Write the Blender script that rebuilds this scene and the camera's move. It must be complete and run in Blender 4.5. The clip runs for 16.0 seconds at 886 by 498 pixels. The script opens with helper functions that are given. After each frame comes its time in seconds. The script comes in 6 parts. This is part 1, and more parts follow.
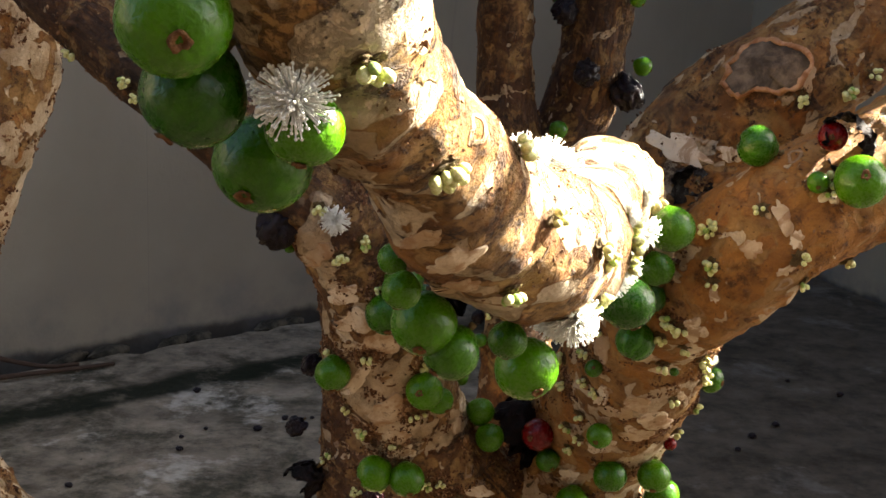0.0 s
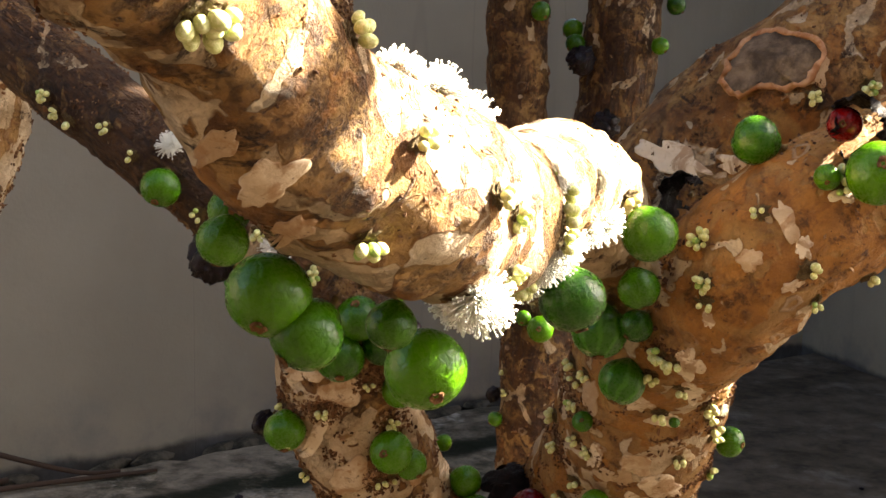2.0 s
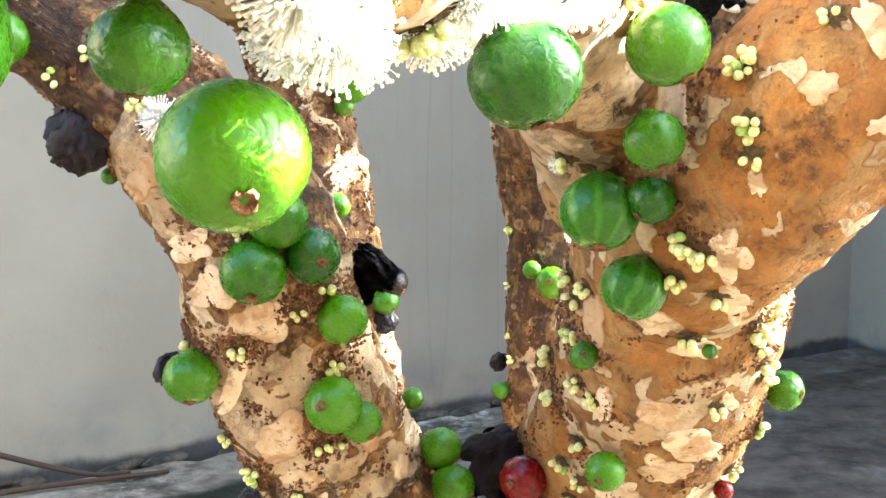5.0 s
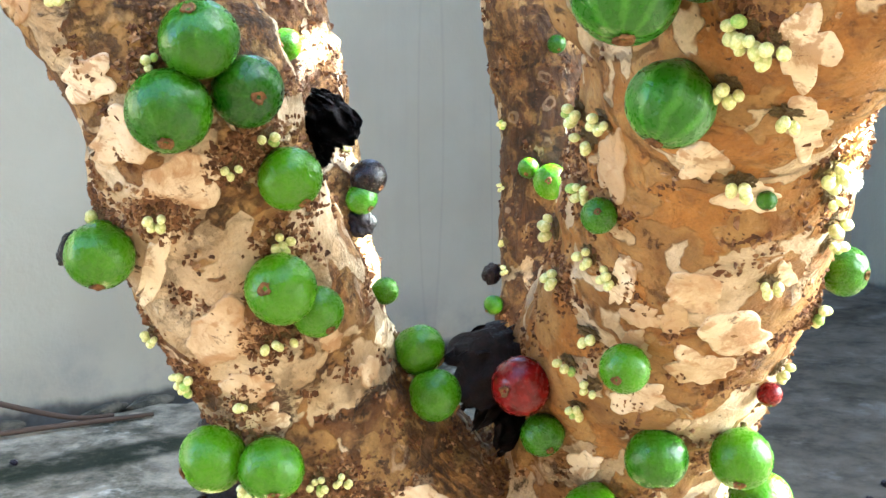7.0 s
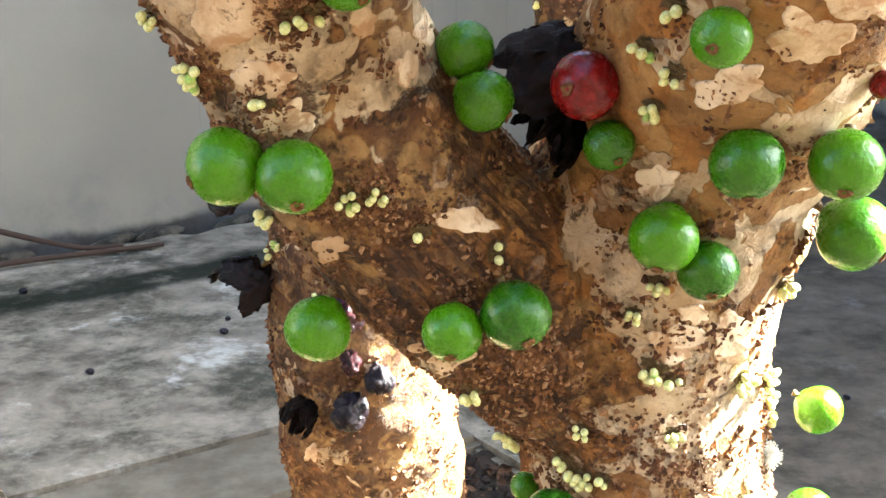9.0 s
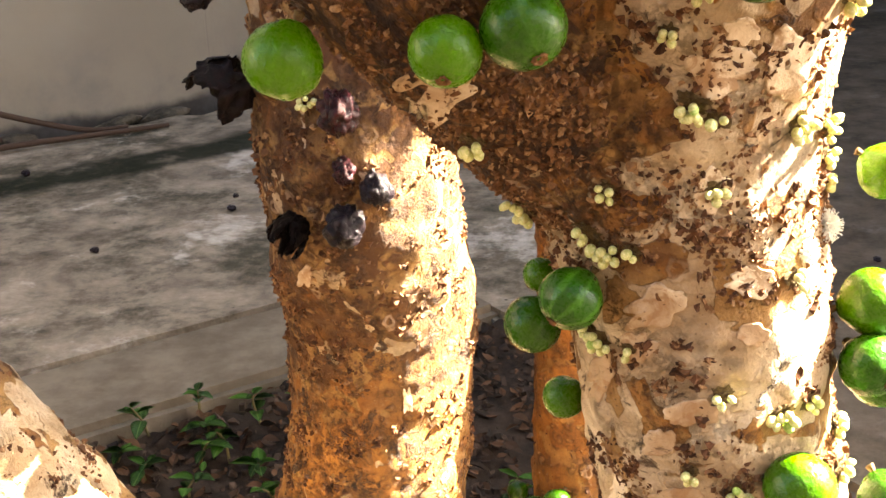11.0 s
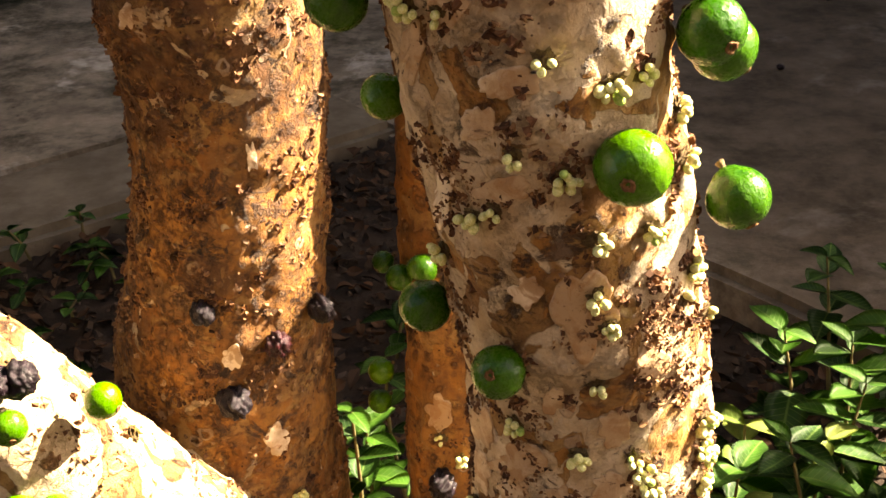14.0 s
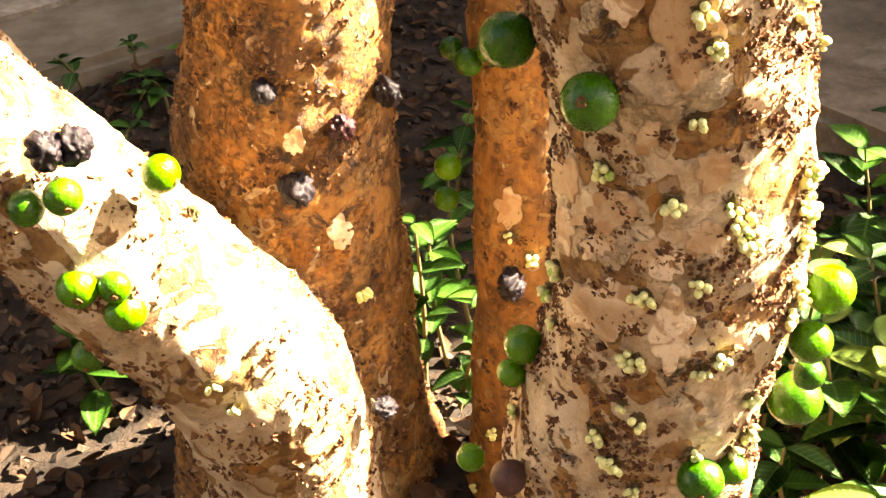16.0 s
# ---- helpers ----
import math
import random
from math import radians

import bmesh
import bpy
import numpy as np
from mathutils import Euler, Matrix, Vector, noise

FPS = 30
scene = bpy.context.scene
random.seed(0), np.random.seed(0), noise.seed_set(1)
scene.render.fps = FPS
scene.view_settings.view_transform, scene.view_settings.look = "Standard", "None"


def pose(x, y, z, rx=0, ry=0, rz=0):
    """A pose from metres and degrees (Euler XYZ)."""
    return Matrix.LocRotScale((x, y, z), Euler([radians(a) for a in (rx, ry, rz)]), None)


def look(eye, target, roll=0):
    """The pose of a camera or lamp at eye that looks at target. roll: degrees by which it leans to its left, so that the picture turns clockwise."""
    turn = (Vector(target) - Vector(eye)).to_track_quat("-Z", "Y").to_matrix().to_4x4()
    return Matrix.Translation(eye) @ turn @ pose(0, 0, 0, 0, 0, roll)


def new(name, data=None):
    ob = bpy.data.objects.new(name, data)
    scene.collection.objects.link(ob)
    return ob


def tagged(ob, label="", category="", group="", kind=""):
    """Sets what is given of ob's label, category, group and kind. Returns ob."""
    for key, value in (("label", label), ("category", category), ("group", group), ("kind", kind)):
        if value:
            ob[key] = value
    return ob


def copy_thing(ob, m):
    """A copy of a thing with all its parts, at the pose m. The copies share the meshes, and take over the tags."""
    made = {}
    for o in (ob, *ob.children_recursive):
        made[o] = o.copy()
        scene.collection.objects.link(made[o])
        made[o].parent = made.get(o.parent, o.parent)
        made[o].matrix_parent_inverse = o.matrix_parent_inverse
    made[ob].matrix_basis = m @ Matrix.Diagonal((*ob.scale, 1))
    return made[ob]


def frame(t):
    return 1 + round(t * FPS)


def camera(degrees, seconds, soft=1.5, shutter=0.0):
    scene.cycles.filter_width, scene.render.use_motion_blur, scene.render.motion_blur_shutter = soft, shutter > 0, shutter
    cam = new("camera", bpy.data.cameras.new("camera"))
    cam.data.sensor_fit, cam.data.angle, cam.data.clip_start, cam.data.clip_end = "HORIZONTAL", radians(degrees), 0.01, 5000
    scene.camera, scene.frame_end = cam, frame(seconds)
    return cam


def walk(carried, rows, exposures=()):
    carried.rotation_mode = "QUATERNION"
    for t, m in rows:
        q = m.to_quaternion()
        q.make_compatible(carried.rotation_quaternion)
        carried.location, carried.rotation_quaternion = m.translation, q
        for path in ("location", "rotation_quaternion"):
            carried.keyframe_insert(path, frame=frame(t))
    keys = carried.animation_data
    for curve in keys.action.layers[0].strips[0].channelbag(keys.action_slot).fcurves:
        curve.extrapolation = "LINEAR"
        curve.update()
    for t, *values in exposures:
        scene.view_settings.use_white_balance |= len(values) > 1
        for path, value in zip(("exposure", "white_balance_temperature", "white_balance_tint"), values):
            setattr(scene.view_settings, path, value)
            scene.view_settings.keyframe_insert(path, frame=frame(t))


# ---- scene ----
cam = camera(37.34, 16.0)
# seconds, eye, target, roll
PATH = [
    (0.0, (-0.1099, -0.3624, 1.1135), (-0.0690, 0.1237, 1.0039), 2.40),
    (0.5, (-0.1134, -0.3384, 1.1020), (-0.0788, 0.1480, 0.9917), 2.40),
    (1.0, (-0.0902, -0.3080, 1.0785), (-0.0613, 0.1797, 0.9721), 2.20),
    (1.5, (-0.0595, -0.2977, 1.0619), (-0.0362, 0.1938, 0.9730), 1.74),
    (2.0, (-0.0438, -0.2737, 1.0503), (-0.0317, 0.2218, 0.9841), 1.35),
    (2.5, (-0.0248, -0.2320, 1.0201), (-0.0184, 0.2639, 0.9569), 1.33),
    (3.0, (-0.0172, -0.2052, 1.0044), (-0.0157, 0.2911, 0.9433), 1.50),
    (3.5, (-0.0071, -0.1878, 0.9956), (-0.0067, 0.3086, 0.9356), 1.41),
    (3.7, (-0.0070, -0.1788, 0.9941), (-0.0079, 0.3176, 0.9342), 1.27),
    (5.8, (-0.0035, -0.0526, 0.9567), (-0.0045, 0.4425, 0.8871), 0.27),
    (6.0, (-0.0019, -0.0388, 0.9498), (-0.0028, 0.4560, 0.8783), 0.29),
    (6.5, (0.0081, -0.0154, 0.9377), (0.0078, 0.4786, 0.8607), 0.13),
    (7.0, (0.0000, 0.0000, 0.9302), (0.0000, 0.4930, 0.8468), -0.00),
    (7.5, (-0.0057, 0.0194, 0.9101), (-0.0070, 0.5105, 0.8164), -0.24),
    (8.0, (-0.0133, 0.0371, 0.8925), (-0.0154, 0.5256, 0.7862), -0.20),
    (8.5, (-0.0128, 0.0466, 0.8825), (-0.0150, 0.5317, 0.7617), -0.03),
    (8.7, (-0.0130, 0.0505, 0.8763), (-0.0156, 0.5336, 0.7473), -0.02),
    (10.8, (-0.0087, 0.1128, 0.8011), (-0.0191, 0.5830, 0.6315), -1.54),
    (11.0, (-0.0071, 0.1182, 0.7936), (-0.0176, 0.5863, 0.6181), -1.59),
    (11.5, (0.0044, 0.1276, 0.7785), (-0.0032, 0.5891, 0.5863), -1.61),
    (12.0, (0.0147, 0.1335, 0.7682), (0.0171, 0.5906, 0.5656), -1.50),
    (12.5, (0.0227, 0.1342, 0.7592), (0.0320, 0.5892, 0.5521), -1.58),
    (13.0, (0.0247, 0.1366, 0.7473), (0.0376, 0.5891, 0.5350), -1.56),
    (13.5, (0.0278, 0.1345, 0.7355), (0.0433, 0.5847, 0.5185), -1.69),
    (14.0, (0.0310, 0.1423, 0.7189), (0.0471, 0.5880, 0.4928), -1.91),
    (14.5, (0.0310, 0.1445, 0.7030), (0.0447, 0.5845, 0.4659), -2.28),
    (15.0, (0.0283, 0.1486, 0.6852), (0.0324, 0.5829, 0.4374), -2.94),
    (15.5, (0.0239, 0.1521, 0.6682), (0.0231, 0.5802, 0.4099), -3.09),
    (16.0, (0.0181, 0.1513, 0.6575), (0.0128, 0.5743, 0.3909), -3.00),
]
# seconds, stops, white balance
EXPOSURES = [
    (0.0, 3.6, 6800, 6), (0.5, 3.5, 6900, 6), (1.0, 3.35, 7300, 8), (1.5, 4.05, 7300, 8), (2.0, 3.95, 7300, 8), (2.5, 4.4, 7100, 6), (3.5, 5.2, 6700, 2), (6.0, 6.1, 5650, -6), (6.5, 5.8, 5700, -6), (7.0, 6.05, 5600, -8), (7.5, 6.15, 5550, -8), (8.5, 5.75, 5650, -5),
    (11.0, 5.0, 7700, 10), (12.5, 4.15, 8300, 14), (13.5, 3.55, 8700, 16), (14.5, 3.5, 8700, 16), (15.0, 4.3, 8500, 14), (16.0, 4.55, 8500, 12)]
walk(cam, [(t, look(e, a, r)) for t, e, a, r in PATH], EXPOSURES)

# world and sun
SUN_AZ = Vector((0.968, 0.250))          # horizontal direction towards the sun
SUN_EL = radians(38)
world = bpy.data.worlds.new("world")
scene.world = world
world.use_nodes = True
wn = world.node_tree
sky = wn.nodes.new("ShaderNodeTexSky")
sky.sky_type, sky.sun_disc = "NISHITA", False
sky.sun_elevation = SUN_EL
sky.sun_rotation = math.atan2(SUN_AZ.x, SUN_AZ.y)
sky.air_density, sky.dust_density, sky.ozone_density = 0.5, 2.0, 0.0
wn.nodes["Background"].inputs[1].default_value = 0.05
wn.links.new(sky.outputs[0], wn.nodes["Background"].inputs[0])
sun = new("sun", bpy.data.lights.new("sun", "SUN"))
sun.data.energy, sun.data.angle, sun.data.color = 5.0, radians(0.53), (1.0, 0.94, 0.84)
to_sun = Vector((*(SUN_AZ.normalized() * math.cos(SUN_EL)), math.sin(SUN_EL)))
sun.matrix_world = look(to_sun * 6, (0, 0, 0))


# ---- materials ----
class Nodes:
    """Short hand for node materials."""

    def __init__(self, name, rough=0.7, spec=0.4):
        self.m = bpy.data.materials.new(name)
        self.m.use_nodes = True
        self.t = self.m.node_tree
        self.b = self.t.nodes["Principled BSDF"]
        self.b.inputs["Roughness"].default_value = rough
        self.b.inputs["Specular IOR Level"].default_value = spec
        self.coord = self.t.nodes.new("ShaderNodeTexCoord").outputs["Object"]

    def put(self, sock, v):
        if isinstance(v, bpy.types.NodeSocket):
            self.t.links.new(v, sock)
        elif isinstance(v, (tuple, list)):
            sock.default_value = (*v, 1) if len(v) == 3 and sock.type == "RGBA" else v
        else:
            sock.default_value = v

    def node(self, kind, feature="", operation="", interpolation_type="", data_type="", blend_type="", attribute_name=""):
        n = self.t.nodes.new("ShaderNode" + kind)
        if feature:
            n.feature = feature
        if operation:
            n.operation = operation
        if interpolation_type:
            n.interpolation_type = interpolation_type
        if data_type:
            n.data_type = data_type
        if blend_type:
            n.blend_type = blend_type
        if attribute_name:
            n.attribute_name = attribute_name
        return n

    def noise(self, scale, detail=4, rough=0.55, dist=0.0, vec=None, out="Fac"):
        n = self.node("TexNoise")
        self.put(n.inputs["Vector"], vec or self.coord)
        for k, v in (("Scale", scale), ("Detail", detail), ("Roughness", rough), ("Distortion", dist)):
            n.inputs[k].default_value = v
        return n.outputs[out]

    def voro(self, scale, feature="F1", vec=None, out="Distance", rand=1.0):
        n = self.node("TexVoronoi", feature=feature)
        self.put(n.inputs["Vector"], vec or self.coord)
        n.inputs["Scale"].default_value, n.inputs["Randomness"].default_value = scale, rand
        return n.outputs[out]

    def math(self, op, a, b=0.0, c=0.0):
        n = self.node("Math", operation=op)
        for i, v in enumerate((a, b, c)):
            self.put(n.inputs[i], v)
        return n.outputs[0]

    def ramp(self, v, lo, hi, a=0.0, b=1.0, smooth=True):
        n = self.node("MapRange", interpolation_type="SMOOTHSTEP" if smooth else "LINEAR")
        for k, x in zip(("Value", "From Min", "From Max", "To Min", "To Max"), (v, lo, hi, a, b)):
            self.put(n.inputs[k], x)
        return n.outputs[0]

    def mix(self, f, a, b, blend="MIX"):
        n = self.node("Mix", data_type="RGBA", blend_type=blend)
        self.put(n.inputs[0], f), self.put(n.inputs[6], a), self.put(n.inputs[7], b)
        return n.outputs[2]

    def attr(self, name, out="Vector"):
        return self.node("Attribute", attribute_name=name).outputs[out]

    def split(self, v):
        n = self.node("SeparateXYZ")
        self.put(n.inputs[0], v)
        return n.outputs

    def scaled(self, v, s):
        n = self.node("VectorMath", operation="MULTIPLY")
        self.put(n.inputs[0], v), self.put(n.inputs[1], s)
        return n.outputs[0]

    def bump(self, h, dist, strength=1.0, below=None):
        n = self.node("Bump")
        n.inputs["Distance"].default_value, n.inputs["Strength"].default_value = dist, strength
        self.put(n.inputs["Height"], h)
        if below:
            self.put(n.inputs["Normal"], below)
        return n.outputs[0]

    def done(self, col=None, rough=None, normal=None):
        for k, v in (("Base Color", col), ("Roughness", rough), ("Normal", normal)):
            if v is not None:
                self.put(self.b.inputs[k], v)
        return self.m


def bark_material():
    n = Nodes("flaking_bark", 0.7, 0.3)
    tone = n.split(n.attr("tone"))           # pale, orange, crust
    grain = n.attr("grain")                  # local axes of each limb, stretched along it
    warp = n.noise(60, 3, 0.6, out="Color")
    pos = n.node("VectorMath", operation="MULTIPLY_ADD")
    n.put(pos.inputs[0], warp), n.put(pos.inputs[1], (0.012, 0.012, 0.012)), n.put(pos.inputs[2], n.coord)
    pos = pos.outputs[0]
    fibre = n.noise(230, 5, 0.62, 0.3, vec=n.scaled(grain, (1, 1, 0.14)))
    fine = n.noise(900, 4, 0.7)
    mid = n.noise(110, 5, 0.62, 0.6)
    soft = n.noise(48, 4, 0.55, 0.8)
    broad = n.noise(20, 3, 0.5)
    # under-bark from dark brown over honey to tan, in soft clouds
    o = n.math("ADD", tone[1], n.math("ADD", n.math("MULTIPLY_ADD", broad, 1.3, -0.65), n.math("MULTIPLY_ADD", soft, 1.5, -0.75)))
    col = n.mix(n.ramp(o, 0.05, 0.85), (0.115, 0.052, 0.020), (0.42, 0.185, 0.040))
    col = n.mix(n.math("MULTIPLY", n.ramp(n.noise(33, 4, 0.6, 0.7), 0.48, 0.66), n.ramp(tone[0], 0.15, 0.6, 0.2, 0.75)), col, (0.46, 0.285, 0.105))
    col = n.mix(n.ramp(fibre, 0.5, 0.74, 0.0, 0.42), col, (0.12, 0.052, 0.022))
    old = n.math("MULTIPLY", n.ramp(tone[2], 0.595, 0.67), n.ramp(fibre, 0.47, 0.60))
    col = n.mix(n.math("MULTIPLY", old, 0.8), col, (0.050, 0.024, 0.013))
    stain = n.noise(70, 6, 0.75, 0.2)
    col = n.mix(n.math("MULTIPLY", n.ramp(stain, 0.52, 0.68), 0.85), col, (0.065, 0.027, 0.012))
    # blisters of the older stems: dark ring, tan crown
    blister = n.node("TexVoronoi")
    n.put(blister.inputs["Vector"], pos)
    blister.inputs["Scale"].default_value = 135
    picked = n.math("MULTIPLY", n.ramp(n.split(blister.outputs["Color"])[0], 0.50, 0.55), n.ramp(tone[0], 0.28, 0.5, 1.0, 0.15))
    dome = n.math("MULTIPLY", n.ramp(blister.outputs["Distance"], 0.10, 0.36, 1.0, 0.0), picked)
    halo = n.math("MULTIPLY", n.math("SUBTRACT", n.ramp(blister.outputs["Distance"], 0.22, 0.34), n.ramp(blister.outputs["Distance"], 0.38, 0.55)), picked)
    col = n.mix(n.math("MULTIPLY", halo, 0.4), col, (0.075, 0.032, 0.014))
    col = n.mix(n.math("MULTIPLY", dome, 0.6), col, n.mix(n.split(blister.outputs["Color"])[1], (0.16, 0.07, 0.03), (0.50, 0.30, 0.13)))
    # thin sheets that have come away, lobed, in two layers: tan and cream
    tanf = n.math("ADD", n.noise(50, 2.2, 0.5, 0.9, vec=pos), n.math("MULTIPLY_ADD", tone[0], 0.26, -0.13))
    tan = n.ramp(n.math("ADD", tanf, n.math("MULTIPLY_ADD", mid, 0.10, -0.05)), 0.505, 0.570)
    col = n.mix(n.math("MULTIPLY", tan, 0.75), col, n.mix(n.ramp(soft, 0.35, 0.65), (0.27, 0.138, 0.045), (0.46, 0.282, 0.105)))
    grit = n.math("MULTIPLY", n.ramp(n.noise(210, 7, 0.78, 0.3), 0.47, 0.60), n.ramp(n.math("ADD", n.noise(40, 5, 0.65, 0.4), n.math("MULTIPLY_ADD", tone[2], 0.5, -0.28)), 0.44, 0.60, 0.10, 1.0))
    col = n.mix(n.math("MULTIPLY", grit, 0.7), col, (0.058, 0.028, 0.015))
    fleck = n.math("MULTIPLY", n.ramp(n.noise(330, 5, 0.7), 0.60, 0.68), n.ramp(n.noise(55, 3), 0.45, 0.6))
    col = n.mix(n.math("MULTIPLY", fleck, 0.6), col, (0.46, 0.30, 0.17))
    palef = n.math("ADD", n.noise(38, 2.4, 0.5, 1.0, vec=n.scaled(pos, (1, 1, 0.8))), n.math("MULTIPLY_ADD", tone[0], 0.36, -0.18))
    pale = n.ramp(palef, 0.574, 0.594)
    cream = n.mix(n.ramp(n.noise(44, 4, 0.6), 0.35, 0.68), (0.52, 0.37, 0.21), (0.72, 0.585, 0.40))
    cream = n.mix(n.ramp(fine, 0.58, 0.8, 0.0, 0.4), cream, (0.36, 0.22, 0.13))
    cream = n.mix(n.ramp(stain, 0.60, 0.70, 0.0, 0.6), cream, (0.25, 0.135, 0.07))
    col = n.mix(pale, col, cream)
    # dark rims where the sheets tear
    rim = n.math("SUBTRACT", n.ramp(palef, 0.562, 0.580), n.ramp(palef, 0.580, 0.59))
    rim2 = n.math("SUBTRACT", n.ramp(tanf, 0.518, 0.530), n.ramp(tanf, 0.530, 0.540))
    torn = n.math("MULTIPLY", n.math("MAXIMUM", rim, n.math("MULTIPLY", rim2, 0.6)), n.ramp(mid, 0.42, 0.6, 0.1, 1.0))
    col = n.mix(n.math("MULTIPLY", torn, 0.2), col, (0.12, 0.06, 0.028))
    # small round scars with a pale ring
    v = n.voro(48, vec=pos)
    ring = n.math("MULTIPLY", n.math("SUBTRACT", n.ramp(v, 0.10, 0.14), n.ramp(v, 0.19, 0.23)), n.ramp(n.noise(14, 1), 0.5, 0.6))
    col = n.mix(n.math("MULTIPLY", ring, 0.6), col, (0.50, 0.36, 0.24))
    # old crusty bark
    crustf = n.math("ADD", n.noise(58, 6, 0.72, 0.5), n.math("MULTIPLY_ADD", tone[2], 0.34, -0.17))
    crust = n.ramp(crustf, 0.595, 0.655)
    col = n.mix(n.math("MULTIPLY", crust, 0.9), col, n.mix(n.ramp(mid, 0.35, 0.65), (0.028, 0.014, 0.008), (0.15, 0.075, 0.036)))
    speck = n.ramp(n.voro(380), 0.06, 0.22, 1.0, 0.0)
    col = n.mix(n.math("MULTIPLY", speck, n.ramp(mid, 0.46, 0.6, 0.0, 0.8)), col, (0.05, 0.024, 0.012))
    col = n.mix(0.5, col, n.mix(n.ramp(n.noise(26, 5, 0.65), 0.35, 0.65), (0.45, 0.36, 0.28), (1.0, 1.0, 1.0)), "MULTIPLY")
    col = n.mix(0.4, col, n.mix(n.ramp(fine, 0.3, 0.7), (0.6, 0.6, 0.6), (1.0, 1.0, 1.0)), "MULTIPLY")
    h = n.math("ADD", n.math("MULTIPLY", fibre, 0.3), n.math("MULTIPLY", fine, 0.2))
    h = n.math("ADD", h, n.math("MULTIPLY", stain, 0.5))
    h = n.math("ADD", h, n.math("MULTIPLY", dome, 0.75))
    h = n.math("ADD", h, n.math("MULTIPLY", grit, -0.35))
    h = n.math("ADD", h, n.math("MULTIPLY", old, -0.8))
    h = n.math("ADD", h, n.math("MULTIPLY", n.math("ADD", tan, pale), -0.22))
    h = n.math("ADD", h, n.math("MULTIPLY", torn, 0.15))
    h = n.math("ADD", h, n.math("MULTIPLY", crust, n.math("MULTIPLY_ADD", mid, 1.8, -0.2)))
    h = n.math("ADD", h, n.math("MULTIPLY", ring, 0.3))
    return n.done(col, n.ramp(pale, 0, 1, 0.72, 0.58), n.bump(h, 0.0038, 1.0))


BARK = bark_material()


# ---- building helpers ----
def mesh_of(name, bm, material=None, smooth=True):
    me = bpy.data.meshes.new(name)
    bm.to_mesh(me)
    bm.free()
    if material:
        me.materials.append(material)
    if smooth:
        me.polygons.foreach_set("use_smooth", [True] * len(me.polygons))
    return me


def part(name, data, parent, label="", material=None, smooth=True):
    """One mesh object under a thing or a part; data is a bmesh or a mesh."""
    me = mesh_of(name, data, material, smooth) if isinstance(data, bmesh.types.BMesh) else data
    ob = new(name, me)
    ob.parent = parent
    return tagged(ob, label)


def spline(rows, step=0.005):
    """Rows of x, y, z, radius joined by a smooth curve."""
    p = [np.array(r, float) for r in rows]
    p = [2 * p[0] - p[1]] + p + [2 * p[-1] - p[-2]]
    out = []
    for a, b, c, d in zip(p, p[1:], p[2:], p[3:]):
        n = max(2, int(np.linalg.norm(c[:3] - b[:3]) / step))
        for u in np.arange(n) / n:
            out.append(0.5 * (2 * b + (c - a) * u + (2 * a - 5 * b + 4 * c - d) * u * u + (3 * b - a - 3 * c + d) * u ** 3))
    out.append(p[-2])
    return np.array(out)


def frames_along(s):
    """For each sample of a spline: direction and two cross axes."""
    d = np.gradient(s[:, :3], axis=0)
    d /= np.linalg.norm(d, axis=1)[:, None]
    ref = np.array((0.35, -0.9, 0.25))
    a = ref - d * (d @ ref)[:, None]
    a /= np.linalg.norm(a, axis=1)[:, None]
    return d, a, np.cross(d, a)


def tube(bm, rows, n=20, step=0.005, cap=True):
    s = spline(rows, step)
    _, a, b = frames_along(s)
    ang = np.linspace(0, 2 * math.pi, n, endpoint=False)
    rings = [[bm.verts.new(q[:3] + q[3] * (a[i] * math.cos(t) + b[i] * math.sin(t))) for t in ang] for i, q in enumerate(s)]
    for r0, r1 in zip(rings, rings[1:]):
        for k in range(n):
            bm.faces.new((r0[k], r0[(k + 1) % n], r1[(k + 1) % n], r1[k]))
    if cap:
        bm.faces.new(rings[0][::-1]), bm.faces.new(rings[-1])
    return bm


